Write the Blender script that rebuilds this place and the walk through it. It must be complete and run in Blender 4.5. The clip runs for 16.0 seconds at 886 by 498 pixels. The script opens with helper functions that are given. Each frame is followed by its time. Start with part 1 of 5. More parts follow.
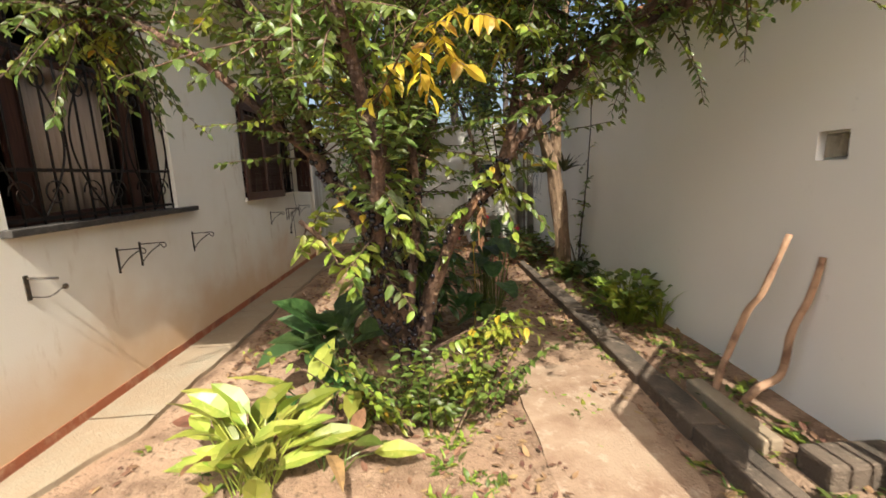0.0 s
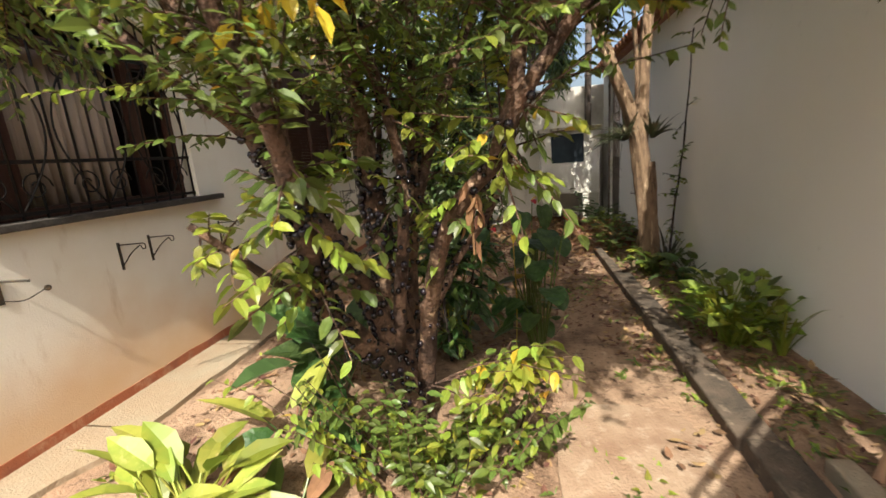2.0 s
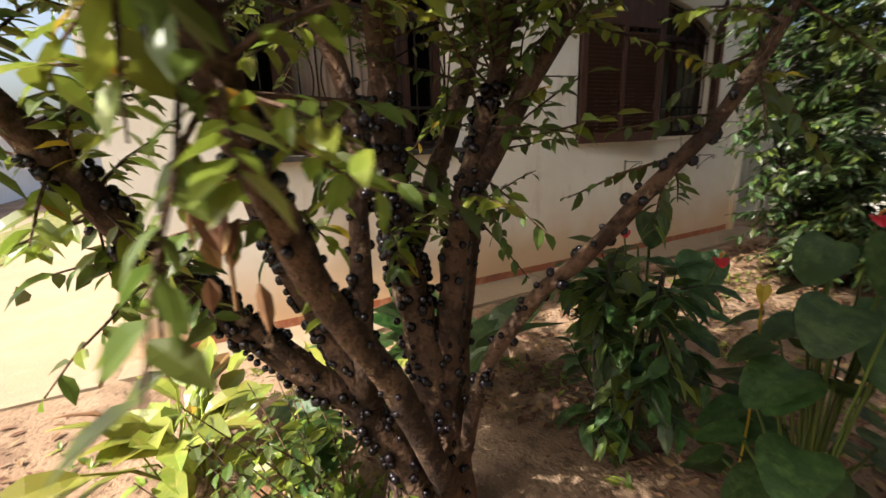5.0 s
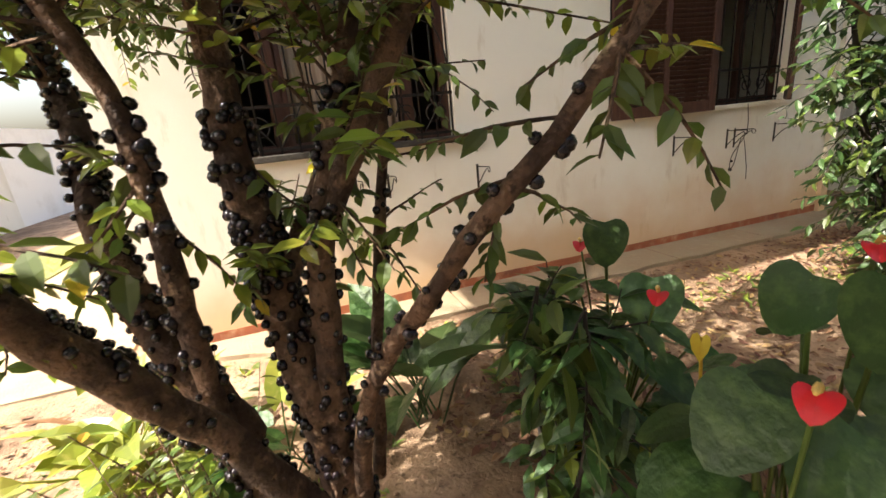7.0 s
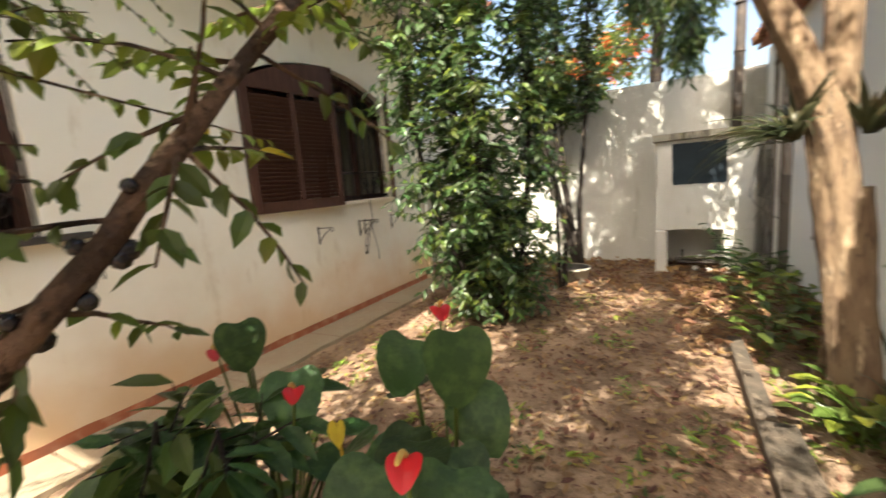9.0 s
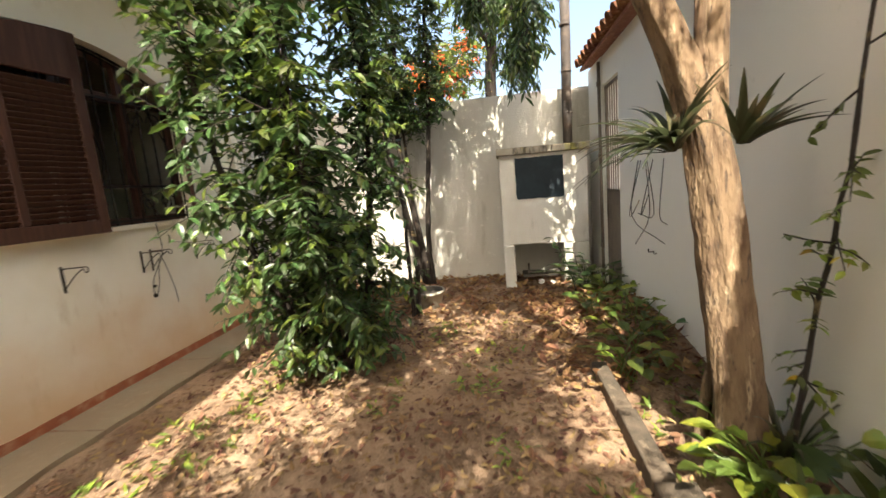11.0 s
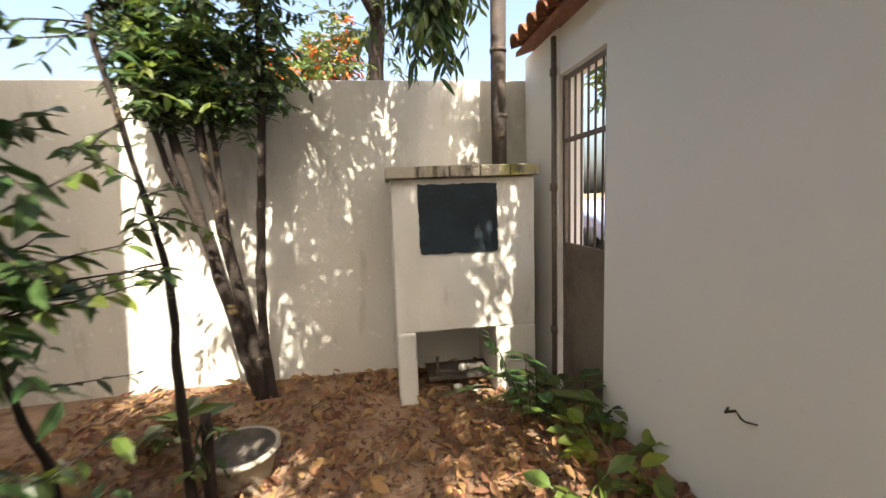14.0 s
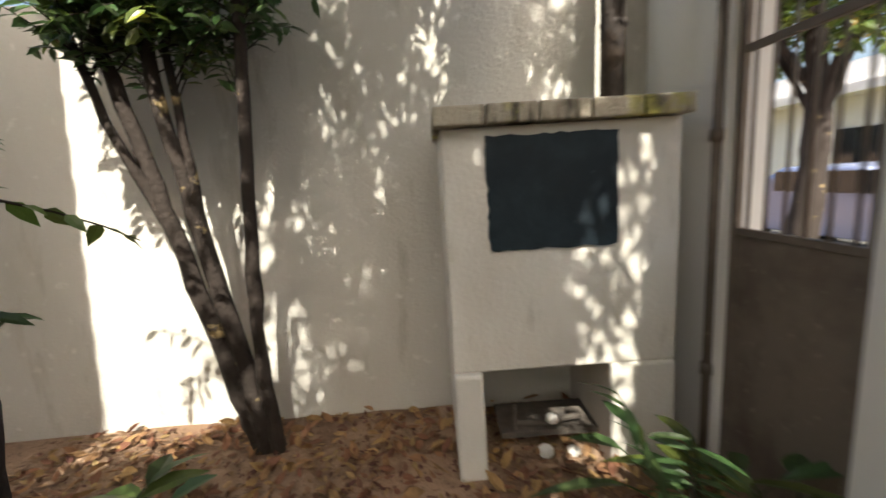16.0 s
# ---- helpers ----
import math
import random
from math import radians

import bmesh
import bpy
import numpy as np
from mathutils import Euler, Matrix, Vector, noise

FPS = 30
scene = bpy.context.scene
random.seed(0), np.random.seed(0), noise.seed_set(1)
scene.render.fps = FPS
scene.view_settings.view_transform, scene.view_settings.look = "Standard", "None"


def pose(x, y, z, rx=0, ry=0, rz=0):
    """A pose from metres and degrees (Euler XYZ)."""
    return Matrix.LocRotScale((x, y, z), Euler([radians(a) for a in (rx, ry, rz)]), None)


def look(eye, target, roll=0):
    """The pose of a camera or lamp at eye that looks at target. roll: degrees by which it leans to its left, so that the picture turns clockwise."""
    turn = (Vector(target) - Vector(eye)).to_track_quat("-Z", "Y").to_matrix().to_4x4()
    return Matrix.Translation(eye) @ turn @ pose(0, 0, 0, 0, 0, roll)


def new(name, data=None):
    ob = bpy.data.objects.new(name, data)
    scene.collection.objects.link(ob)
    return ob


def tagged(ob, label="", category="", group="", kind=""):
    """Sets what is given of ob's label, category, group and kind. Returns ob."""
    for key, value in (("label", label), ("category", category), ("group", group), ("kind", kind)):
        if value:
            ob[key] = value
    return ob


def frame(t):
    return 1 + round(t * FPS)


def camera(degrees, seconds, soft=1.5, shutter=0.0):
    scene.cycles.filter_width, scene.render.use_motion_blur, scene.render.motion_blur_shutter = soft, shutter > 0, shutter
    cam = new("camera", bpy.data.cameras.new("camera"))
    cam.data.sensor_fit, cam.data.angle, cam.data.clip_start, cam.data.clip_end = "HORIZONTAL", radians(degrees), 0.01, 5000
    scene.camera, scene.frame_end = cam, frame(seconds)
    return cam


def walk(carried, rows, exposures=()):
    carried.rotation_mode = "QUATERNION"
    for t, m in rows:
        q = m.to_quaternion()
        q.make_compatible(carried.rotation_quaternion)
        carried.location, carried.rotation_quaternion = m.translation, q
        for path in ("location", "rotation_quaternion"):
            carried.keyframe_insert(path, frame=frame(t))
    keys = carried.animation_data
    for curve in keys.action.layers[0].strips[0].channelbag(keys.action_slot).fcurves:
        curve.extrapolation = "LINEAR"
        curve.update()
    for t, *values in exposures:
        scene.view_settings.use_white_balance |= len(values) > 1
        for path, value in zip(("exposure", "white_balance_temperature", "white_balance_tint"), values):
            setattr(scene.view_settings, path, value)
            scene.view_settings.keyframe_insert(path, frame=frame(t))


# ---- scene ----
cam = camera(92.9, 16.0, shutter=0.5)
PATH = [
    (0, (0.234, 0.071, 1.608), (0.284, 2.04, 1.258), -2.3),
    (0.5, (0.351, 0.211, 1.678), (0.247, 2.18, 1.342), -3.7),
    (1, (0.537, 0.361, 1.657), (0.284, 2.301, 1.24), -1.5),
    (1.5, (0.623, 0.595, 1.617), (0.346, 2.527, 1.18), -2.2),
    (2, (0.683, 0.875, 1.578), (0.308, 2.791, 1.144), -4.6),
    (2.5, (0.819, 1.114, 1.557), (0.127, 2.925, 1.069), -3.7),
    (3, (1.02, 1.347, 1.503), (0.101, 3.055, 1.017), -3.1),
    (3.5, (1.102, 1.572, 1.464), (0.179, 3.282, 0.989), -5.4),
    (4, (1.157, 1.844, 1.453), (-0.091, 3.344, 1.016), -4.5),
    (6.5, (1.286, 3.022, 1.498), (-0.547, 3.512, 0.866), -4.6),
    (7, (1.255, 3.089, 1.506), (-0.577, 3.648, 0.93), -5.7),
    (7.5, (1.211, 3.168, 1.499), (-0.647, 3.664, 0.953), -3.9),
    (8, (1.242, 3.243, 1.499), (-0.516, 4.062, 1.011), -3.1),
    (8.5, (1.272, 3.232, 1.495), (-0.105, 4.636, 1.132), -2.8),
    (9, (1.288, 3.221, 1.506), (0.338, 4.955, 1.202), -4.7),
    (9.5, (1.314, 3.266, 1.51), (0.609, 5.109, 1.187), -5.3),
    (11.8, (0.949, 4.689, 1.514), (0.862, 6.675, 1.298), -3.5),
    (12, (0.935, 4.862, 1.517), (0.901, 6.854, 1.344), -3.0),
    (12.5, (0.914, 5.314, 1.511), (1.033, 7.308, 1.41), -2.3),
    (13, (0.944, 5.812, 1.515), (1.191, 7.795, 1.424), -3.9),
    (13.5, (1.007, 6.234, 1.635), (1.211, 8.216, 1.473), -0.5),
    (14, (1.03, 6.622, 1.688), (1.307, 8.587, 1.441), -2.1),
    (14.5, (1.141, 6.948, 1.692), (1.482, 8.903, 1.44), -1.7),
    (15, (1.22, 7.225, 1.691), (1.59, 9.147, 1.278), -1.6),
    (15.5, (1.13, 7.533, 1.646), (1.451, 9.477, 1.299), -2.1),
    (16, (1.039, 7.894, 1.608), (1.082, 9.865, 1.274), -3.6),
]
EXPOSURES = [(0, 0.92, 6400, 8), (1.5, 0.92, 6500, 8), (4, 0.82, 6400, 9), (6.5, 1.68, 6600, 8), (8, 1.85, 6600, 7), (9.5, 1.95, 6700, 5), (12, 1.8, 7000, 8), (13.2, 1.9, 7100, 10), (14.5, 1.7, 6600, 8), (16, 1.35, 6500, 7)]
walk(cam, [(t, look(eye, target, roll)) for t, eye, target, roll in PATH], EXPOSURES)

# ---- world and light ----
world = bpy.data.worlds.new("sky_world")
scene.world = world
world.use_nodes = True
wn = world.node_tree
sky = wn.nodes.new("ShaderNodeTexSky")
sky.sky_type = "NISHITA"
sky.sun_disc = False
SUN_TO = Vector((-0.075, 0.84, -1.0)).normalized()      # the way the light travels
sky.sun_elevation = math.asin(-SUN_TO.z)
sky.sun_rotation = math.atan2(-SUN_TO.x, -SUN_TO.y)
sky.air_density, sky.dust_density, sky.ozone_density = 1.0, 7.0, 1.0
wn.nodes["Background"].inputs[1].default_value = 0.15
wn.links.new(sky.outputs[0], wn.nodes["Background"].inputs[0])
sun_data = bpy.data.lights.new("sun", "SUN")
sun_data.energy, sun_data.angle, sun_data.color = 4.8, radians(0.55), (1.0, 0.93, 0.82)
sun = new("sun", sun_data)
sun.matrix_world = look((0, 0, 20), Vector((0, 0, 20)) + SUN_TO)


# ---- materials ----
def mat(name, base, rough=0.8, spots=(), bump=0.0, bump_scale=60.0, metal=0.0, vary=0.0, spec=0.3, sheen=0.0, through_light=0.0, coords="Object", foot=None, bump_stretch=(1, 1, 1)):
    """A node material: base colour, mixed with spots = (colour, scale, low, high, detail), bump, and a random tint for each island."""
    m = bpy.data.materials.new(name)
    m.use_nodes = True
    t = m.node_tree
    b = t.nodes["Principled BSDF"]
    b.inputs["Roughness"].default_value = rough
    b.inputs["Metallic"].default_value = metal
    b.inputs["Specular IOR Level"].default_value = spec
    tc = t.nodes.new("ShaderNodeTexCoord")
    col = t.nodes.new("ShaderNodeRGB")
    col.outputs[0].default_value = (*base, 1)
    out = col.outputs[0]
    for colour, scale, low, high, detail, *stretch in spots:
        n = t.nodes.new("ShaderNodeTexNoise")
        n.inputs["Scale"].default_value = scale
        n.inputs["Detail"].default_value = detail
        n.inputs["Roughness"].default_value = 0.62
        mp = t.nodes.new("ShaderNodeMapping")
        mp.inputs["Scale"].default_value = stretch[0] if stretch else (1, 1, 1)
        t.links.new(tc.outputs[coords], mp.inputs[0])
        t.links.new(mp.outputs[0], n.inputs["Vector"])
        r = t.nodes.new("ShaderNodeMapRange")
        r.inputs["From Min"].default_value, r.inputs["From Max"].default_value = low, high
        t.links.new(n.outputs["Fac"], r.inputs["Value"])
        x = t.nodes.new("ShaderNodeMix")
        x.data_type = "RGBA"
        t.links.new(r.outputs[0], x.inputs["Factor"])
        t.links.new(out, x.inputs["A"])
        x.inputs["B"].default_value = (*colour, 1)
        out = x.outputs["Result"]
    # foot: paints bounced ground light up from the bottom, edge broken by noise
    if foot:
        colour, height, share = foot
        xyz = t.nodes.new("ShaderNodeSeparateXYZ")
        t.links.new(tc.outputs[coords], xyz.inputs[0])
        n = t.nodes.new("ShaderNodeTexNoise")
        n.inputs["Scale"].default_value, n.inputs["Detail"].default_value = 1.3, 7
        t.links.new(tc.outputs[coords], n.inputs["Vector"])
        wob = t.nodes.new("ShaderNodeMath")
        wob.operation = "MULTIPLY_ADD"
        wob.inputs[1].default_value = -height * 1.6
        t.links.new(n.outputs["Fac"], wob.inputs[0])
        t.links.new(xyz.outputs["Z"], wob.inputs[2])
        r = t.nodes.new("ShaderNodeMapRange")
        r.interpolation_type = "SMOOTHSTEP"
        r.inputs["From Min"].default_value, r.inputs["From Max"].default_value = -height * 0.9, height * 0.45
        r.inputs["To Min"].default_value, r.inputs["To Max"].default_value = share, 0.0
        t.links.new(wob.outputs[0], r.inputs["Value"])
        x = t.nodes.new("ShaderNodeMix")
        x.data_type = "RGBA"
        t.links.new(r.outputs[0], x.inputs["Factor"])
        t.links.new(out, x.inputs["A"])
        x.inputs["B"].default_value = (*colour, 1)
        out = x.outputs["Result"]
    if vary:
        g = t.nodes.new("ShaderNodeNewGeometry")
        o = t.nodes.new("ShaderNodeObjectInfo")
        add = t.nodes.new("ShaderNodeMath")
        t.links.new(g.outputs["Random Per Island"], add.inputs[0])
        t.links.new(o.outputs["Random"], add.inputs[1])
        fr = t.nodes.new("ShaderNodeMath")
        fr.operation = "FRACT"
        t.links.new(add.outputs[0], fr.inputs[0])
        h = t.nodes.new("ShaderNodeHueSaturation")
        for key, span, mid in (("Value", vary, 1.0), ("Hue", vary * 0.06, 0.5)):
            r = t.nodes.new("ShaderNodeMapRange")
            r.inputs["To Min"].default_value, r.inputs["To Max"].default_value = mid - span, mid + span
            t.links.new(fr.outputs[0], r.inputs["Value"])
            t.links.new(r.outputs[0], h.inputs[key])
        t.links.new(out, h.inputs["Color"])
        out = h.outputs["Color"]
    t.links.new(out, b.inputs["Base Color"])
    if bump:
        n = t.nodes.new("ShaderNodeTexNoise")
        n.inputs["Scale"].default_value, n.inputs["Detail"].default_value = bump_scale, 6
        mp = t.nodes.new("ShaderNodeMapping")
        mp.inputs["Scale"].default_value = bump_stretch
        t.links.new(tc.outputs[coords], mp.inputs[0])
        t.links.new(mp.outputs[0], n.inputs["Vector"])
        bp = t.nodes.new("ShaderNodeBump")
        bp.inputs["Strength"].default_value, bp.inputs["Distance"].default_value = bump, 0.02
        t.links.new(n.outputs["Fac"], bp.inputs["Height"])
        t.links.new(bp.outputs[0], b.inputs["Normal"])
    if through_light:
        tr = t.nodes.new("ShaderNodeBsdfTranslucent")
        t.links.new(out, tr.inputs["Color"])
        mx = t.nodes.new("ShaderNodeMixShader")
        mx.inputs[0].default_value = through_light
        t.links.new(b.outputs[0], mx.inputs[1])
        t.links.new(tr.outputs[0], mx.inputs[2])
        t.links.new(mx.outputs[0], t.nodes["Material Output"].inputs["Surface"])
    return m


M = {}
# the foot colour paints in orange light bounced off the sunlit earth
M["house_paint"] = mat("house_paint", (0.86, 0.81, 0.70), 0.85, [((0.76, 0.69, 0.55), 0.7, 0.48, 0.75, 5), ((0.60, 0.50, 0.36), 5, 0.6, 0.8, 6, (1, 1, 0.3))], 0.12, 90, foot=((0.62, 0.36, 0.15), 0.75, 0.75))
M["grey_paint"] = mat("grey_paint", (0.87, 0.85, 0.79), 0.85, [((0.82, 0.80, 0.74), 0.6, 0.45, 0.75, 4), ((0.74, 0.72, 0.66), 9, 0.66, 0.8, 5)], 0.10, 120)
M["white_paint"] = mat("white_paint", (0.66, 0.64, 0.585), 0.85, [((0.58, 0.55, 0.48), 1.4, 0.46, 0.7, 6, (1, 1, 0.35)), ((0.33, 0.31, 0.26), 3.0, 0.60, 0.80, 7, (2, 2, 0.5))], 0.25, 40)
M["wall_paint"] = mat("wall_paint", (0.56, 0.54, 0.485), 0.88, [((0.50, 0.475, 0.41), 1.4, 0.46, 0.7, 6, (1, 1, 0.35)), ((0.36, 0.335, 0.27), 2.6, 0.56, 0.78, 7, (2, 2, 0.5)), ((0.68, 0.66, 0.6), 9, 0.6, 0.72, 5)], 0.3, 40)
M["red_band"] = mat("red_band", (0.36, 0.12, 0.06), 0.85, [((0.50, 0.28, 0.17), 8, 0.5, 0.7, 6), ((0.22, 0.09, 0.06), 3, 0.5, 0.7, 5)], 0.3, 60)
M["dusty_cement"] = mat("dusty_cement", (0.30, 0.215, 0.145), 0.95, [((0.22, 0.14, 0.09), 2.5, 0.45, 0.62, 7), ((0.36, 0.28, 0.20), 9, 0.55, 0.7, 6)], 0.5, 60)
M["concrete"] = mat("concrete", (0.27, 0.205, 0.135), 0.92, [((0.28, 0.24, 0.17), 2.2, 0.45, 0.7, 7), ((0.33, 0.26, 0.18), 14, 0.55, 0.75, 6)], 0.5, 70)
# near-black base puts the shade on kerb and step into the weathered concrete
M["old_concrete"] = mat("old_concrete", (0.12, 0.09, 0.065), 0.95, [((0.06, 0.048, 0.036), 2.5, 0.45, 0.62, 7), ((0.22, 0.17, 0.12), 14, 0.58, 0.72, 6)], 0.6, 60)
M["moss_concrete"] = mat("moss_concrete", (0.40, 0.36, 0.28), 0.95, [((0.10, 0.09, 0.07), 5, 0.47, 0.6, 5, (1.6, 1, 0.3)), ((0.40, 0.38, 0.08), 3, 0.55, 0.7, 6)], 0.5, 60)
M["dirt"] = mat("dirt", (0.26, 0.165, 0.105), 0.97, [((0.13, 0.08, 0.05), 0.45, 0.44, 0.62, 5), ((0.34, 0.235, 0.155), 1.1, 0.40, 0.66, 7), ((0.12, 0.072, 0.044), 3.0, 0.48, 0.66, 8), ((0.34, 0.25, 0.17), 40, 0.6, 0.75, 4), ((0.10, 0.065, 0.04), 24, 0.56, 0.68, 5)], 0.7, 55)
M["grass_base"] = mat("grass_base", (0.16, 0.17, 0.05), 0.95, [((0.26, 0.22, 0.09), 6, 0.4, 0.7, 7), ((0.08, 0.11, 0.03), 30, 0.5, 0.7, 5)], 0.8, 80)
M["asphalt"] = mat("asphalt", (0.07, 0.068, 0.065), 0.95, [((0.05, 0.05, 0.05), 4, 0.4, 0.7, 6)], 0.4, 120)
M["board"] = mat("board", (0.008, 0.015, 0.021), 0.6, [((0.016, 0.03, 0.04), 3.5, 0.45, 0.7, 7), ((0.10, 0.17, 0.20), 9, 0.68, 0.78, 5)], 0.15, 30)
M["brown_wood"] = mat("brown_wood", (0.06, 0.026, 0.018), 0.55, [((0.10, 0.045, 0.03), 6, 0.45, 0.7, 6, (1, 6, 0.4))], 0.2, 50)
M["iron"] = mat("iron", (0.022, 0.018, 0.016), 0.6, [((0.08, 0.04, 0.025), 20, 0.55, 0.75, 5)], 0.2, 80, metal=0.4)
M["hook_iron"] = mat("hook_iron", (0.05, 0.042, 0.032), 0.7, [((0.14, 0.09, 0.05), 30, 0.5, 0.7, 5)], 0.2, 80, metal=0.3)
M["gate_metal"] = mat("gate_metal", (0.20, 0.165, 0.13), 0.6, [((0.13, 0.10, 0.08), 3, 0.45, 0.7, 6), ((0.3, 0.26, 0.2), 25, 0.62, 0.72, 4)], 0.1, 60, metal=0.2)
M["white_metal"] = mat("white_metal", (0.62, 0.62, 0.58), 0.5, [((0.4, 0.36, 0.3), 8, 0.6, 0.75, 5)], 0.1, 60)
M["sill_stone"] = mat("sill_stone", (0.05, 0.045, 0.04), 0.6, [((0.09, 0.08, 0.07), 25, 0.5, 0.7, 4)], 0.2, 60)
M["curtain"] = mat("curtain", (0.55, 0.43, 0.33), 0.9, [((0.45, 0.34, 0.26), 3, 0.4, 0.7, 4, (1, 12, 0.3))], 0.2, 20)
# dark base stands in for the shade inside the house
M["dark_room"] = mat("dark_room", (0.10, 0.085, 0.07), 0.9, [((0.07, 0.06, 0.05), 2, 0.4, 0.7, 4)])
M["tile"] = mat("tile", (0.30, 0.125, 0.07), 0.9, [((0.20, 0.09, 0.06), 6, 0.45, 0.7, 6), ((0.5, 0.26, 0.16), 20, 0.55, 0.7, 5)], 0.4, 60, vary=0.18)
M["bark_dark"] = mat("bark_dark", (0.155, 0.092, 0.06), 0.9, [((0.06, 0.036, 0.026), 7, 0.45, 0.56, 7), ((0.46, 0.32, 0.21), 9, 0.6, 0.68, 6), ((0.05, 0.03, 0.02), 40, 0.55, 0.68, 4)], 1.0, 60)
M["bark_pale"] = mat("bark_pale", (0.21, 0.14, 0.085), 0.9, [((0.13, 0.083, 0.052), 6, 0.47, 0.60, 7, (2.5, 2.5, 0.7)), ((0.46, 0.34, 0.22), 7, 0.57, 0.68, 6, (2.5, 2.5, 0.6)), ((0.08, 0.055, 0.04), 14, 0.58, 0.66, 5, (2.5, 2.5, 0.6))], 1.0, 34, bump_stretch=(1.8, 1.8, 0.5))
# base lowered to put the slim stems' shade into the bark; lichen is separate
M["bark_stem"] = mat("bark_stem", (0.038, 0.029, 0.024), 0.9, [((0.026, 0.02, 0.016), 5, 0.45, 0.65, 6), ((0.36, 0.27, 0.13), 6, 0.63, 0.70, 5)], 0.6, 40)
M["stick"] = mat("stick", (0.46, 0.28, 0.17), 0.85, [((0.20, 0.11, 0.07), 6, 0.5, 0.66, 6)], 0.4, 50)
M["berry"] = mat("berry", (0.012, 0.008, 0.012), 0.25, (), 0.0, spec=0.5, vary=0.3)
LEAF = dict(rough=0.38, vary=0.35, spec=0.5, through_light=0.38)
M["leaf_tree"] = mat("leaf_tree", (0.09, 0.13, 0.026), spots=[((0.14, 0.18, 0.035), 3, 0.45, 0.7, 3)], **LEAF)
M["leaf_young"] = mat("leaf_young", (0.20, 0.26, 0.035), spots=[((0.32, 0.30, 0.04), 4, 0.5, 0.7, 3)], **LEAF)
M["leaf_yellow"] = mat("leaf_yellow", (0.55, 0.40, 0.04), spots=[((0.45, 0.25, 0.03), 9, 0.5, 0.7, 3)], **LEAF)
M["leaf_dark"] = mat("leaf_dark", (0.05, 0.09, 0.028), spots=[((0.075, 0.12, 0.04), 5, 0.45, 0.7, 3)], **LEAF)
M["leaf_lance"] = mat("leaf_lance", (0.36, 0.38, 0.07), spots=[((0.20, 0.27, 0.045), 4, 0.45, 0.65, 4), ((0.5, 0.45, 0.16), 14, 0.58, 0.7, 5)], **LEAF)
# dark base with strong pale mottling puts dapples of sun into the leaf colour
M["leaf_anthurium"] = mat("leaf_anthurium", (0.04, 0.085, 0.022), spots=[((0.085, 0.15, 0.04), 22, 0.45, 0.7, 4)], bump=0.6, bump_scale=26, **LEAF)
M["leaf_strap"] = mat("leaf_strap", (0.055, 0.065, 0.03), spots=[((0.15, 0.11, 0.06), 7, 0.5, 0.7, 4)], **LEAF)
M["leaf_dry"] = mat("leaf_dry", (0.27, 0.145, 0.07), 0.8, [((0.14, 0.075, 0.04), 9, 0.45, 0.7, 5)], vary=0.4, through_light=0.2)
M["litter"] = mat("litter", (0.20, 0.11, 0.06), 0.9, [((0.10, 0.055, 0.03), 4, 0.45, 0.7, 5)], vary=0.55)
M["flower_red"] = mat("flower_red", (0.62, 0.02, 0.03), 0.3, [((0.45, 0.015, 0.02), 9, 0.5, 0.7, 4)], spec=0.5, through_light=0.15)
M["spadix"] = mat("spadix", (0.75, 0.50, 0.14), 0.6, [((0.6, 0.35, 0.1), 40, 0.5, 0.7, 3)], 0.3, 200)
M["blossom"] = mat("blossom", (0.75, 0.16, 0.05), 0.6, [((0.8, 0.3, 0.1), 3, 0.5, 0.7, 3)], vary=0.3, through_light=0.2)
M["terracotta"] = mat("terracotta", (0.36, 0.33, 0.27), 0.9, [((0.12, 0.10, 0.08), 8, 0.5, 0.7, 6)], 0.4, 50)
M["soot"] = mat("soot", (0.10, 0.085, 0.07), 0.95, [((0.05, 0.045, 0.04), 6, 0.4, 0.65, 6)], 0.5, 40)
M["pipe"] = mat("pipe", (0.06, 0.05, 0.045), 0.8, [((0.12, 0.09, 0.07), 7, 0.5, 0.7, 6)], 0.4, 50)
M["white_stone"] = mat("white_stone", (0.75, 0.74, 0.70), 0.7, [((0.5, 0.48, 0.44), 12, 0.5, 0.7, 5)], 0.3, 40)
M["car_paint"] = mat("car_paint", (0.30, 0.34, 0.50), 0.25, (), metal=0.5, spec=0.6)
M["dark_glass"] = mat("dark_glass", (0.02, 0.022, 0.025), 0.06, (), spec=0.7)
M["rubber"] = mat("rubber", (0.02, 0.02, 0.02), 0.85, [((0.035, 0.035, 0.035), 20, 0.5, 0.7, 4)])
M["plaster_far"] = mat("plaster_far", (0.72, 0.71, 0.69), 0.85, [((0.6, 0.58, 0.55), 1.0, 0.5, 0.7, 5)], 0.1, 60)


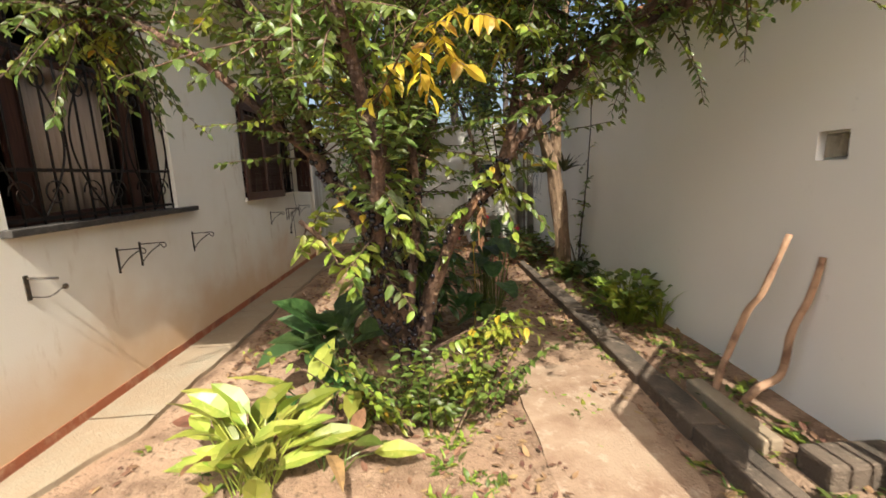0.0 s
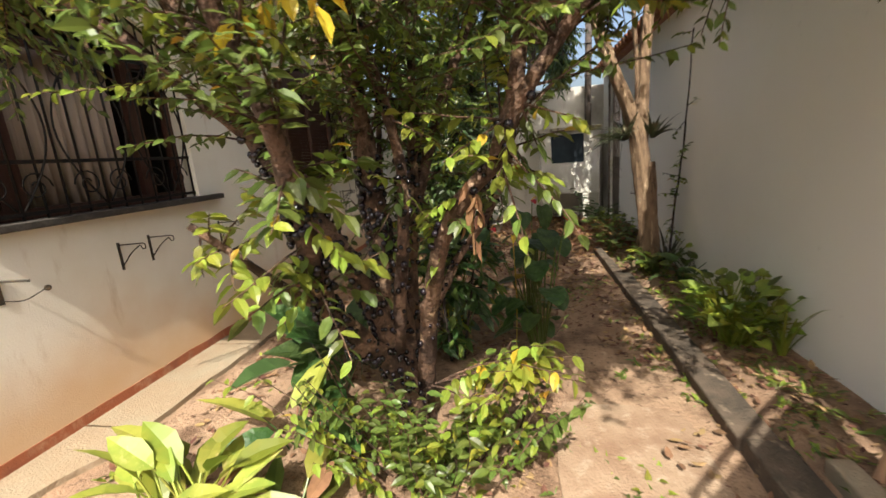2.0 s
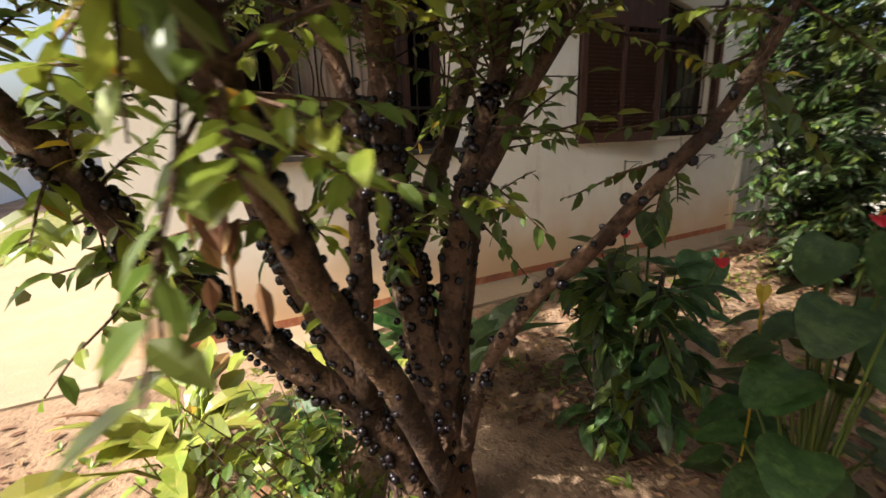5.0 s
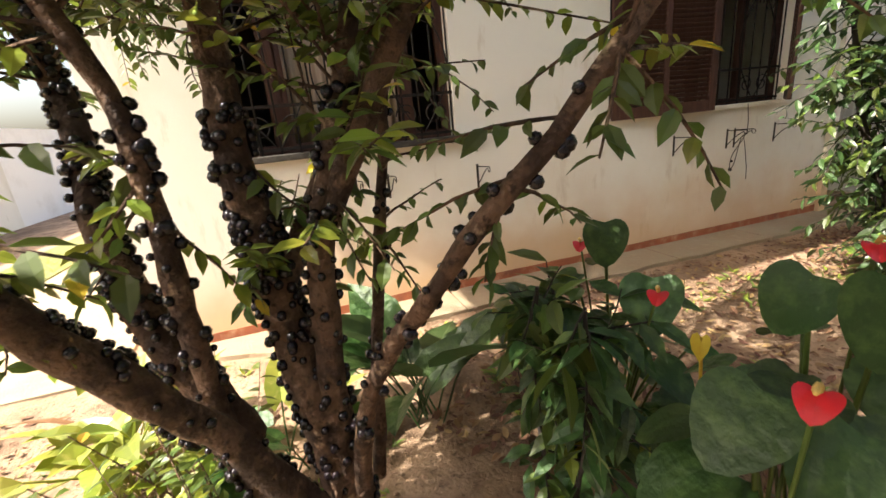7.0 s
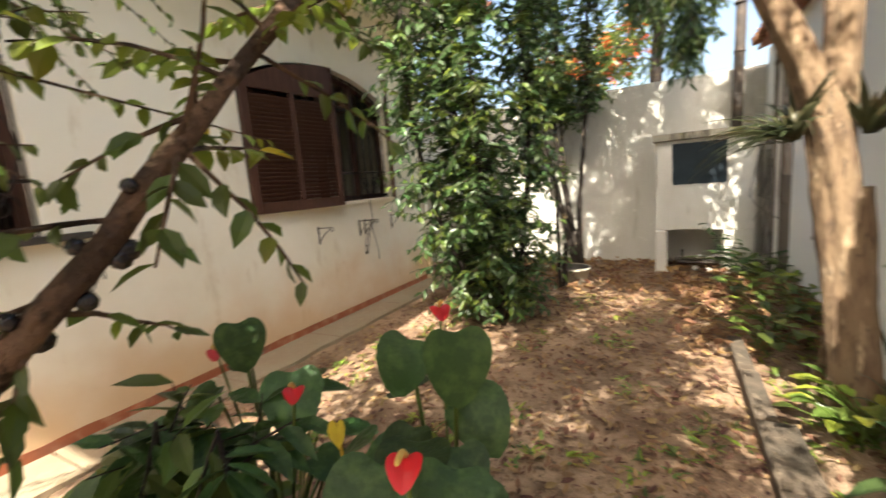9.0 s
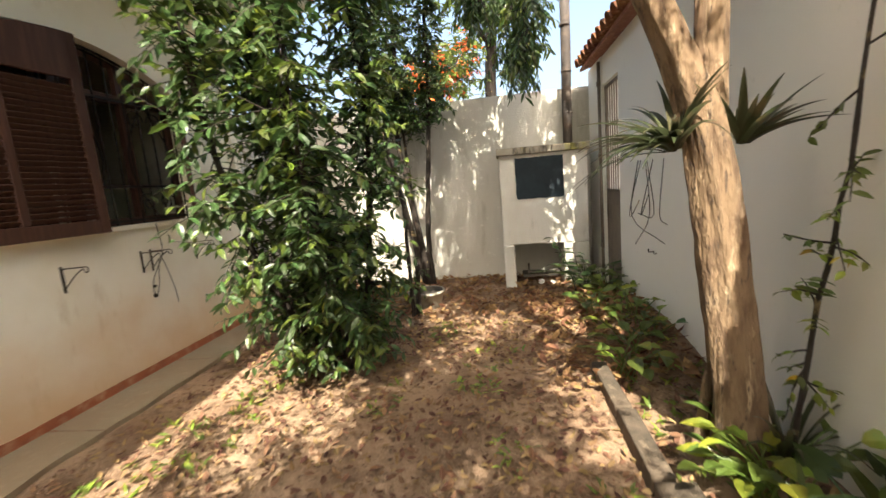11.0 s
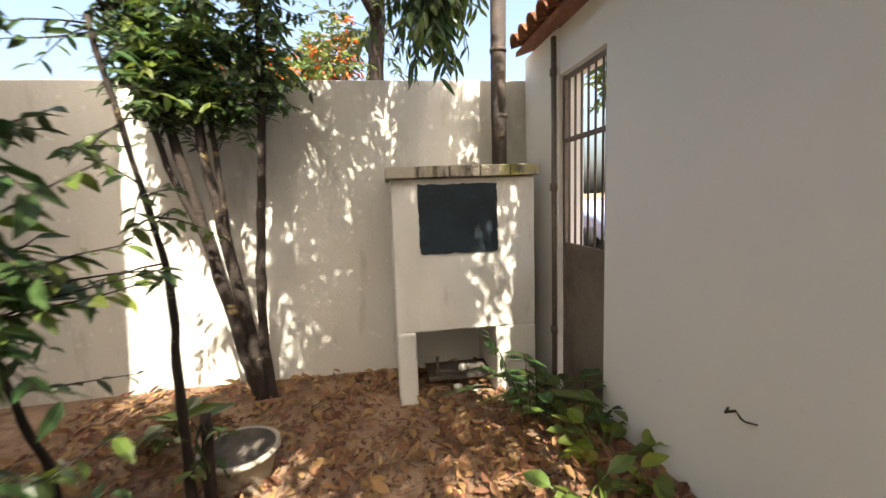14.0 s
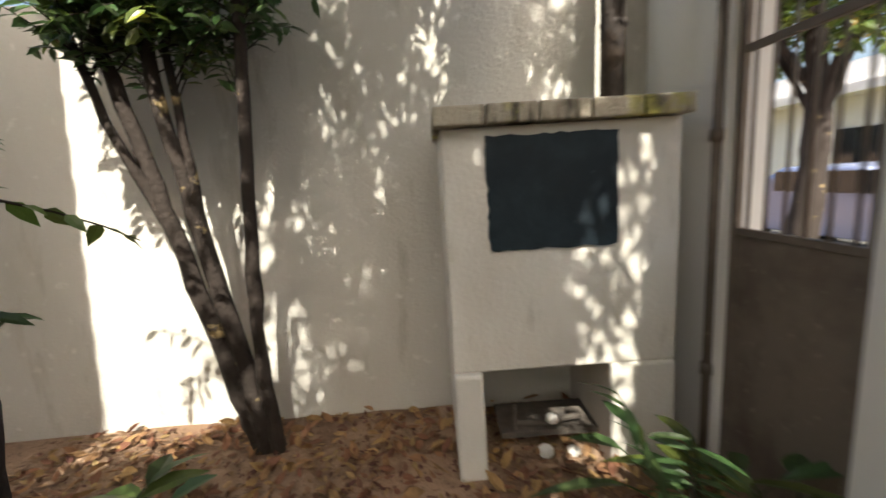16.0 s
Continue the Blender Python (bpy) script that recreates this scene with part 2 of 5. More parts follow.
# ---- mesh helpers ----
class Mesh:
    """Collects vertices and faces, with a material slot for each face."""

    def __init__(self):
        self.v, self.f, self.s = [], [], []

    def add(self, verts, faces, slot=0):
        k = len(self.v)
        self.v += [tuple(p) for p in verts]
        self.f += [tuple(k + i for i in q) for q in faces]
        self.s += [slot] * len(faces)

    def box(self, a, b, slot=0, m=None):
        p = [Vector((x, y, z)) for z in (a[2], b[2]) for y in (a[1], b[1]) for x in (a[0], b[0])]
        if m:
            p = [m @ q for q in p]
        self.add(p, [(0, 2, 3, 1), (4, 5, 7, 6), (0, 1, 5, 4), (2, 6, 7, 3), (0, 4, 6, 2), (1, 3, 7, 5)], slot)

    def tube(self, pts, radii, sides=8, slot=0, rough=0.0, cap=True):
        pts = [Vector(p) for p in pts]
        n = len(pts)
        if not hasattr(radii, "__len__"):
            radii = [radii] * n
        k = len(self.v)
        up = Vector((0.31, 0.93, 0.2))
        for i, p in enumerate(pts):
            d = (pts[min(i + 1, n - 1)] - pts[max(i - 1, 0)]).normalized()
            u = d.cross(up)
            if u.length < 0.1:
                u = d.cross(Vector((1, 0, 0)))
            u.normalize()
            w = d.cross(u)
            up = w if abs(d.dot(up)) > 0.95 else up
            for j in range(sides):
                a = 2 * math.pi * j / sides
                r = radii[i] * (1 + (rough * noise.noise(p * 9 + Vector((math.cos(a), math.sin(a), 0)) * 1.4) if rough else 0))
                self.v.append(tuple(p + (u * math.cos(a) + w * math.sin(a)) * r))
        for i in range(n - 1):
            for j in range(sides):
                a, b = k + i * sides + j, k + i * sides + (j + 1) % sides
                self.f.append((a, b, b + sides, a + sides))
                self.s.append(slot)
        if cap:
            self.f += [tuple(k + j for j in reversed(range(sides))), tuple(k + (n - 1) * sides + j for j in range(sides))]
            self.s += [slot, slot]

    def ball(self, c, r, slot=0, rings=4, segs=6, squash=1.0):
        k = len(self.v)
        c = Vector(c)
        self.v.append(tuple(c + Vector((0, 0, -r * squash))))
        for i in range(1, rings):
            a = math.pi * i / rings - math.pi / 2
            for j in range(segs):
                b = 2 * math.pi * j / segs
                self.v.append(tuple(c + Vector((math.cos(a) * math.cos(b) * r, math.cos(a) * math.sin(b) * r, math.sin(a) * r * squash))))
        self.v.append(tuple(c + Vector((0, 0, r * squash))))
        top = len(self.v) - 1
        for j in range(segs):
            q = (j + 1) % segs
            self.f.append((k, k + 1 + q, k + 1 + j))
            self.f.append((top, top - segs + j, top - segs + q))
            for i in range(rings - 2):
                a = k + 1 + i * segs
                self.f.append((a + j, a + q, a + q + segs, a + j + segs))
        self.s += [slot] * (segs * 2 + segs * (rings - 2))

    def leaf(self, at, along, normal, length, width, slot=0, fold=0.25, droop=0.25, shape="oval"):
        d = Vector(along).normalized()
        side = d.cross(Vector(normal))
        if side.length < 1e-3:
            side = d.cross(Vector((0.3, 0.2, 0.9)))
        side.normalize()
        n = side.cross(d)
        prof = {"oval": ((0, .06), (.27, .44), (.62, .43), (1, 0)),
                "lance": ((0, .04), (.2, .36), (.5, .5), (.8, .28), (1, 0)),
                "heart": ((-.16, .22), (-.05, .42), (.2, .5), (.55, .38), (1, 0)),
                "strap": ((0, .5), (.35, .5), (.7, .38), (1, 0))}[shape]
        k = len(self.v)
        at = Vector(at)
        rows = 0
        for s, w in prof:
            c = at + d * (s * length) - n * (droop * length * s * s) if s >= 0 else at + d * (s * length)
            e = side * (w * width)
            lift = n * (fold * w * width)
            if w > 0:
                mid = at + d * (max(s, 0) * length) - n * (droop * length * max(s, 0) ** 2)
                self.v += [tuple(c - e + lift), tuple(mid if shape == "heart" else c), tuple(c + e + lift)]
            else:
                self.v += [tuple(c)] * 1
            rows += 1
        for i in range(rows - 2):
            a = k + 3 * i
            self.f += [(a, a + 1, a + 4, a + 3), (a + 1, a + 2, a + 5, a + 4)]
            self.s += [slot, slot]
        a, tip = k + 3 * (rows - 2), k + 3 * (rows - 1)
        self.f += [(a, a + 1, tip), (a + 1, a + 2, tip)]
        self.s += [slot, slot]

    def make(self, name, mats, smooth=False, parent=None):
        me = bpy.data.meshes.new(name)
        me.from_pydata(self.v, [], self.f)
        for m in (mats if isinstance(mats, (list, tuple)) else [mats]):
            me.materials.append(M[m])
        me.polygons.foreach_set("material_index", self.s)
        if smooth:
            me.polygons.foreach_set("use_smooth", [True] * len(self.f))
        me.update()
        ob = new(name, me)
        if parent:
            ob.parent = parent
        return ob


def bevel(ob, width=0.006, segments=2):
    b = ob.modifiers.new("bevel", "BEVEL")
    b.width, b.segments, b.limit_method = width, segments, "ANGLE"
    return ob


def box_ob(name, a, b, material, parent=None, edge=0.006):
    m = Mesh()
    m.box(a, b)
    ob = m.make(name, material, parent=parent)
    return bevel(ob, edge) if edge else ob


def smooth_line(points, steps=5):
    """A soft curve through the points, as a longer list."""
    p = [Vector(q) for q in points]
    p = [p[0] * 2 - p[1]] + p + [p[-1] * 2 - p[-2]]
    out = []
    for i in range(1, len(p) - 2):
        for j in range(steps):
            t = j / steps
            a, b, c, d = p[i - 1:i + 3]
            out.append(0.5 * (2 * b + (c - a) * t + (2 * a - 5 * b + 4 * c - d) * t * t + (3 * b - a - 3 * c + d) * t ** 3))
    return out + [p[-2]]


def taper(n, a, b):
    return [a + (b - a) * i / (n - 1) for i in range(n)]


def rand_dir(rng, up=0.0):
    while True:
        d = Vector((rng.uniform(-1, 1), rng.uniform(-1, 1), rng.uniform(-1, 1)))
        if 0.1 < d.length < 1:
            d.normalize()
            d.z += up
            return d.normalized()


def ground_z(x, y):
    """Height of the bare earth: nearly level, banked up against the kerb bed and at the far end."""
    z = 0.035 * noise.noise(Vector((x * 0.7, y * 0.7, 0))) + 0.012 * noise.noise(Vector((x * 4, y * 4, 3)))
    if 1.9 < x < 2.6:
        z += 0.09 * min(1, (x - 1.9) / 0.1) * (1 if y < 9 else max(0, 1 - (y - 9)))
    if 1.3 < x < 2.6 and 6.9 < y < 9.3:
        z += 0.10 * math.sin((x - 1.3) / 1.3 * math.pi / 2) * math.sin((y - 6.9) / 2.4 * math.pi)
    d = math.hypot(x - 0.1, y - 3.4)
    z += 0.09 * max(0, 1 - d / 0.9) ** 1.5
    if x < -1.75 and 1.6 < y < 9.6:
        z = min(z, -0.06)
    return z


# ---- ground ----
def build_ground():
    m = Mesh()
    xs = sorted(set([-300, -60, -20, -9, -6, -4, -3] + [round(-2.4 + 0.1 * i, 2) for i in range(50)] + [3, 4, 6, 9, 20, 60, 300]))
    ys = sorted(set([-300, -60, -20, -9, -5, -3, -2, -1, -0.5] + [round(0.1 * i, 2) for i in range(108)] + [11.5, 13, 16, 25, 60, 300]))
    m.v = [(x, y, ground_z(x, y) - (0.02 if not (-2.4 <= x <= 2.6 and 0 <= y <= 10.8) else 0)) for y in ys for x in xs]
    w = len(xs)
    for j in range(len(ys) - 1):
        for i in range(w - 1):
            m.f.append((j * w + i, j * w + i + 1, (j + 1) * w + i + 1, (j + 1) * w + i))
    m.s = [0] * len(m.f)
    ob = m.make("ground", "dirt", smooth=True)
    return tagged(ob, "dry reddish-brown garden earth with fallen leaves", "ground", kind="structure")


build_ground()

# walkway strip along the house, in slabs, with a ragged edge
walkway = tagged(new("pavement"), "worn concrete walkway strip beside the house wall", "pavement", kind="structure")
rng = random.Random(4)
y = 0.6
while y < 9.6:
    step = rng.uniform(1.1, 1.5)
    m = Mesh()
    n = 12
    edge = [(-1.82 + 0.035 * noise.noise(Vector((0, (y + step * i / n) * 3, 7))) - 0.22 * max(0, min(1, (2.7 - (y + step * i / n)) / 0.6)), y + (step - 0.012) * i / n) for i in range(n + 1)]
    top = [(-2.32, e[1], -0.03) for e in edge] + [(e[0], e[1], -0.022 + 0.004 * noise.noise(Vector((e[1] * 5, 0, 0)))) for e in edge]
    low = [(p[0], p[1], -0.1) for p in top[n + 1:]]
    m.v = top + low
    for i in range(n):
        m.f += [(i, n + 1 + i, n + 2 + i, i + 1), (n + 1 + i, 2 * n + 2 + i, 2 * n + 3 + i, n + 2 + i)]
    m.s = [0] * len(m.f)
    m.make("slab", "concrete", parent=walkway)
    y += step

# a flat slab of worn cement in the earth path
m = Mesh()
slab_edge = []
for i in range(28):
    a = 2 * math.pi * i / 28
    c, s = math.cos(a), math.sin(a)
    k = 1 / max(abs(c), abs(s)) * (1 + 0.05 * noise.noise(Vector((c * 3, s * 3, 1))))
    slab_edge.append((1.19 + 0.37 * c * k, 2.52 + 0.78 * s * k))
m.v = [(px, py, 0.018) for px, py in slab_edge] + [(px, py, -0.1) for px, py in slab_edge]
m.f = [tuple(range(28))] + [(i, 28 + i, 28 + (i + 1) % 28, (i + 1) % 28) for i in range(28)]
m.s = [0] * len(m.f)
tagged(m.make("paving_slab", "dusty_cement"), "dusty cement slab set flush in the earth path", "paving slab", kind="structure")

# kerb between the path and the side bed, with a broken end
kerb = tagged(new("kerb"), "weathered grey concrete kerb edging the side bed, shade put into its colour", "kerb", kind="structure")
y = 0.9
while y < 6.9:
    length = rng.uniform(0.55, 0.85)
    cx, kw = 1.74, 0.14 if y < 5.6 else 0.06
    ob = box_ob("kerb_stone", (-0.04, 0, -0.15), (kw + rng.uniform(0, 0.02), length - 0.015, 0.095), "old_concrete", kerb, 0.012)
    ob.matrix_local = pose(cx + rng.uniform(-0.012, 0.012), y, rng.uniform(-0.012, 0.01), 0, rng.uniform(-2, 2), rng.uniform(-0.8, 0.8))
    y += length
tagged(box_ob("concrete_step", (2.02, 1.74, -0.1), (2.466, 1.93, 0.21), "old_concrete", None, 0.02), "low weathered concrete step against the wall, gate shadow in its dark colour", "step", kind="structure")
tagged(box_ob("concrete_block", (1.96, 2.05, 0.02), (2.07, 2.75, 0.14), "concrete", None, 0.012), "pale concrete block lying along the kerb", "concrete block")

# driveway and lawn before the house
tagged(box_ob("road", (-40, -1.6, -0.2), (-1.95, 1.55, 0.012), "concrete", None, 0), "pale concrete driveway in front of the house", "driveway", kind="structure")
tagged(box_ob("lawn", (-40, -1.35, -0.2), (-2.6, -0.35, 0.03), "grass_base", None, 0), "narrow strip of dry grass beside the driveway", "lawn", kind="structure")


# ---- house with two arched windows ----
HX, HT, HH, EAVE = -2.3, 0.22, 3.85, 1.15
W1 = (2.66, 4.40, 1.38, 2.62, 2.92)      # y from, y to, sill, springing, crown
W2 = (5.98, 8.38, 1.385, 2.66, 2.97)


def arch_z(w, y):
    c, h = (w[0] + w[1]) / 2, (w[1] - w[0]) / 2
    k = (h * h + (w[4] - w[3]) ** 2) / (2 * (w[4] - w[3]))
    return w[4] - k + math.sqrt(max(k * k - (y - c) ** 2, 0))


def wall_with_arches(y0, y1, windows):
    m = Mesh()
    cuts = [y0]
    for w in windows:
        cuts += [w[0] + (w[1] - w[0]) * i / 18 for i in range(19)]
    cuts.append(y1)
    f, b = HX, HX - HT
    for a, c in zip(cuts, cuts[1:]):
        w = next((w for w in windows if w[0] - 1e-6 <= a and c <= w[1] + 1e-6), None)
        if not w:
            m.add([(f, a, -.3), (f, c, -.3), (f, c, HH), (f, a, HH), (b, a, -.3), (b, c, -.3), (b, c, HH), (b, a, HH)], [(0, 1, 2, 3), (5, 4, 7, 6), (0, 4, 5, 1), (3, 2, 6, 7)])
            continue
        za, zc = arch_z(w, a), arch_z(w, c)
        for x, flip in ((f, 1), (b, 0)):
            for q in ([(x, a, -.3), (x, c, -.3), (x, c, w[2]), (x, a, w[2])], [(x, a, za), (x, c, zc), (x, c, HH), (x, a, HH)]):
                m.add(q if flip else q[::-1], [(0, 1, 2, 3)])
        m.add([(f, a, w[2]), (f, c, w[2]), (b, c, w[2]), (b, a, w[2])], [(0, 1, 2, 3)])
        m.add([(f, a, za), (b, a, za), (b, c, zc), (f, c, zc)], [(0, 1, 2, 3)])
    for w in windows:
        m.add([(f, w[0], w[2]), (b, w[0], w[2]), (b, w[0], w[3]), (f, w[0], w[3])], [(0, 1, 2, 3)])
        m.add([(f, w[1], w[2]), (f, w[1], w[3]), (b, w[1], w[3]), (b, w[1], w[2])], [(0, 1, 2, 3)])
    m.add([(f, y1, -.3), (b, y1, -.3), (b, y1, HH), (f, y1, HH)], [(0, 1, 2, 3)])
    m.add([(f, y0, -.3), (f, y0, HH), (b, y0, HH), (b, y0, -.3)], [(0, 1, 2, 3)])
    return m


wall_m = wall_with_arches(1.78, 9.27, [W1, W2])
wall_west = tagged(wall_m.make("wall_west", "house_paint"), "cream painted house wall, orange ground bounce put into its foot colour", "wall", kind="structure")
house_shell = Mesh()
house_shell.box((-9, 1.78, -.3), (HX - HT, 1.98, HH))
house_shell.box((-9, 9.07, -.3), (HX - HT, 9.27, HH))
house_shell.box((-9.2, 1.78, -.3), (-9, 9.27, HH))
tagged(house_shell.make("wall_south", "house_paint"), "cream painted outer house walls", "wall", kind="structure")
tagged(box_ob("floor", (-9, 1.98, -.1), (HX - HT, 9.07, 0.1), "dark_room", None, 0), "floor inside the house, room shade put into its dark colour", "floor", kind="structure")
# unseen partitions, added so that the window openings look dark
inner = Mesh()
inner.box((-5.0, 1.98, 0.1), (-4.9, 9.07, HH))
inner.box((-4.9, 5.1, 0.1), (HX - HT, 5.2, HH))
tagged(inner.make("wall_inner", "dark_room"), "added inner house walls, room shade put into their dark colour", "wall", kind="structure")
tagged(box_ob("ceiling", (-9.2, 1.0, HH), (HX + EAVE, 9.6, HH + 0.1), "white_paint", None, 0), "plain boarded eave and ceiling of the house", "ceiling", kind="structure")
band = Mesh()
rng = random.Random(9)
n = 60
for i in range(n):
    a, c = 1.78 + 7.49 * i / n, 1.78 + 7.49 * (i + 1) / n
    za, zc = (0.045 + 0.014 * noise.noise(Vector((0, q * 4, 0))) for q in (a, c))
    band.add([(HX + .004, a, -.08), (HX + .004, c, -.08), (HX + .004, c, zc), (HX + .004, a, za), (HX - .01, a, za), (HX - .01, c, zc)], [(0, 1, 2, 3), (3, 2, 5, 4)])
tagged(band.make("baseboard", "red_band"), "faded red painted band along the wall foot", "painted band", kind="structure")
m = Mesh()
m.box((HX, 9.16, -0.1), (HX + 0.05, 9.275, HH))
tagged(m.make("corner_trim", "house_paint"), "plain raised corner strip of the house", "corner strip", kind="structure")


# roof tiles, one curved row after another
def tile_roof(name, label, x_eave, x_top, z_eave, z_top, y0, y1, step=0.21):
    roof = tagged(new(name), label, "roof", kind="structure")
    slab = Mesh()
    slab.add([(x_eave, y0, z_eave), (x_eave, y1, z_eave), (x_top, y1, z_top), (x_top, y0, z_top),
              (x_eave, y0, z_eave - .04), (x_eave, y1, z_eave - .04), (x_top, y1, z_top - .04), (x_top, y0, z_top - .04)],
             [(0, 1, 2, 3), (7, 6, 5, 4), (0, 4, 5, 1), (1, 5, 6, 2), (2, 6, 7, 3), (3, 7, 4, 0)])
    slab.make("roof_board", "tile", parent=roof)
    tile = Mesh()
    sgn = 1 if x_top > x_eave else -1
    run = math.hypot(x_top - x_eave, z_top - z_eave)
    rows = max(1, int(run / 0.34))
    segs = 6
    for e in (0, 1):
        for s in range(segs + 1):
            a = math.pi * s / segs
            for r in (0.09, 0.075):
                tile.v.append(((0.40 * e - 0.06) * sgn, math.cos(a) * r * (1.1 if e == 0 else 0.9), math.sin(a) * r * (1.1 if e == 0 else 0.9) + 0.02 * (1 - e)))
    q = 2 * (segs + 1)
    for s in range(segs):
        a = 2 * s
        tile.f += [(a, a + 2, a + q + 2, a + q), (a + 1, a + q + 1, a + q + 3, a + 3), (a, a + 1, a + 3, a + 2)]
    tile.s = [0] * len(tile.f)
    first = tile.make("roof_tile", "tile", True, roof)
    slope = math.degrees(math.atan2(z_top - z_eave, abs(x_top - x_eave)))
    count = 0
    yy = y0 + 0.1
    rg = random.Random(3)
    while yy < y1:
        for r in range(min(rows, 3)):
            k = r * 0.34 / run
            p = pose(x_eave + (x_top - x_eave) * k, yy, z_eave + (z_top - z_eave) * k + 0.005, 0, -slope * sgn, rg.uniform(-2, 2))
            if count == 0:
                first.matrix_local = p
            else:
                o = bpy.data.objects.new("roof_tile", first.data)
                scene.collection.objects.link(o)
                o.parent = roof
                o.matrix_local = p
            count += 1
        yy += step
    return roof


# ---- window pieces ----
def scroll(m, c, r, turns, plane_x, sgn=1, thick=0.006):
    pts = []
    for i in range(22):
        a = turns * 2 * math.pi * i / 21
        k = r * (1 - 0.75 * i / 21)
        pts.append((plane_x, c[0] + sgn * math.cos(a) * k, c[1] + math.sin(a) * k))
    m.tube(pts, thick, 5)


def window_grille(w, x, name, label):
    root = tagged(new(name), label, "window grille")
    m = Mesh()
    n = int((w[1] - w[0]) / 0.145)
    for i in range(n + 1):
        yy = w[0] + 0.015 + (w[1] - w[0] - 0.03) * i / n
        m.tube([(x, yy, w[2]), (x, yy, arch_z(w, yy))], 0.008, 6)
    m.make("bar", "iron", True, root)
    m = Mesh()
    for z in (w[2] + 0.04, w[2] + 0.36, w[3] - 0.12):
        m.box((x - 0.012, w[0], z - 0.012), (x + 0.006, w[1], z + 0.012))
    arc = [(x, w[0] + (w[1] - w[0]) * i / 20, arch_z(w, w[0] + (w[1] - w[0]) * i / 20) - 0.012) for i in range(21)]
    m.tube(arc, 0.012, 6)
    m.make("rail", "iron", False, root)
    m = Mesh()
    for i in range(3):
        c = w[0] + (w[1] - w[0]) * (i + 0.5) / 3
        for s in (-1, 1):
            pts = [(x + .012, c + s * (0.02 + 0.24 * math.sin(k / 14 * math.pi)), w[2] + 0.06 + (w[3] - w[2] - 0.2) * k / 14) for k in range(15)]
            m.tube(pts, 0.007, 5)
            scroll(m, (c + s * 0.12, w[2] + 0.2), 0.10, 1.4, x + .012, s)
            scroll(m, (c + s * 0.12, w[3] - 0.28), 0.10, 1.4, x + .012, -s)
    m.make("scroll", "iron", True, root)
    return root


window_grille(W1, HX - 0.04, "window_grille", "dark wrought iron grille with scrolls in an arched window")
window_grille(W2, HX - 0.10, "window_grille", "dark wrought iron grille behind open shutters")


def window_frame(w, name, label, mullions):
    root = tagged(new(name), label, "window", kind="structure")
    m = Mesh()
    x0, x1 = HX - 0.19, HX - 0.14
    m.box((x0, w[0], w[2]), (x1, w[0] + 0.07, w[3]))
    m.box((x0, w[1] - 0.07, w[2]), (x1, w[1], w[3]))
    m.box((x0, w[0] + .07, w[2]), (x1, w[1] - .07, w[2] + 0.07))
    for yy, wd in mullions:
        m.box((x0 + .005, yy - wd / 2, w[2] + .07), (x1 + .01, yy + wd / 2, arch_z(w, yy) - 0.02))
    m.box((x0 + .005, w[0] + .07, w[3] - 0.14), (x1 + 0.005, w[1] - .07, w[3] - 0.06))
    arc = [(HX - 0.165, w[0] + (w[1] - w[0]) * i / 20, arch_z(w, w[0] + (w[1] - w[0]) * i / 20) - 0.03) for i in range(21)]
    m.tube(arc, 0.035, 4)
    m.make("frame", "brown_wood", False, root)
    return root


window_frame(W1, "window_1", "arched window with dark brown wooden frame", [(2.98, 0.11), (3.05, 0.05), (4.02, 0.11)])
window_frame(W2, "window_2", "arched window with dark brown wooden frame", [(6.6, 0.08), (7.18, 0.10), (7.8, 0.08)])
cur = Mesh()
n = 70
for i in range(n):
    yy = 3.04 + 0.94 * i / n
    cur.v += [(HX - 0.30 + 0.022 * math.sin(i * 1.1), yy, z) for z in (1.42, 2.56)]
cur.f = [(2 * i, 2 * i + 2, 2 * i + 3, 2 * i + 1) for i in range(n - 1)]
cur.s = [0] * len(cur.f)
ob = cur.make("curtain", "curtain", True)
ob.modifiers.new("thick", "SOLIDIFY").thickness = 0.006
tagged(ob, "pinkish beige curtain drawn behind the window", "curtain")
m = Mesh()
m.box((HX - 0.31, 3.0, 2.56), (HX - 0.27, 4.02, 2.60))
tagged(m.make("curtain_rail", "brown_wood"), "dark wooden curtain rail behind the window", "curtain rail", kind="structure")
tagged(box_ob("window_sill", (HX - 0.2, 2.60, 1.335), (HX + 0.075, 4.64, 1.382), "sill_stone", None, 0.006), "dark stone sill under the barred window", "window sill", kind="structure")
tagged(box_ob("window_sill", (HX - 0.2, 5.95, 1.345), (HX + 0.03, 8.45, 1.388), "house_paint", None, 0.006), "thin painted sill under the shuttered window", "window sill", kind="structure")


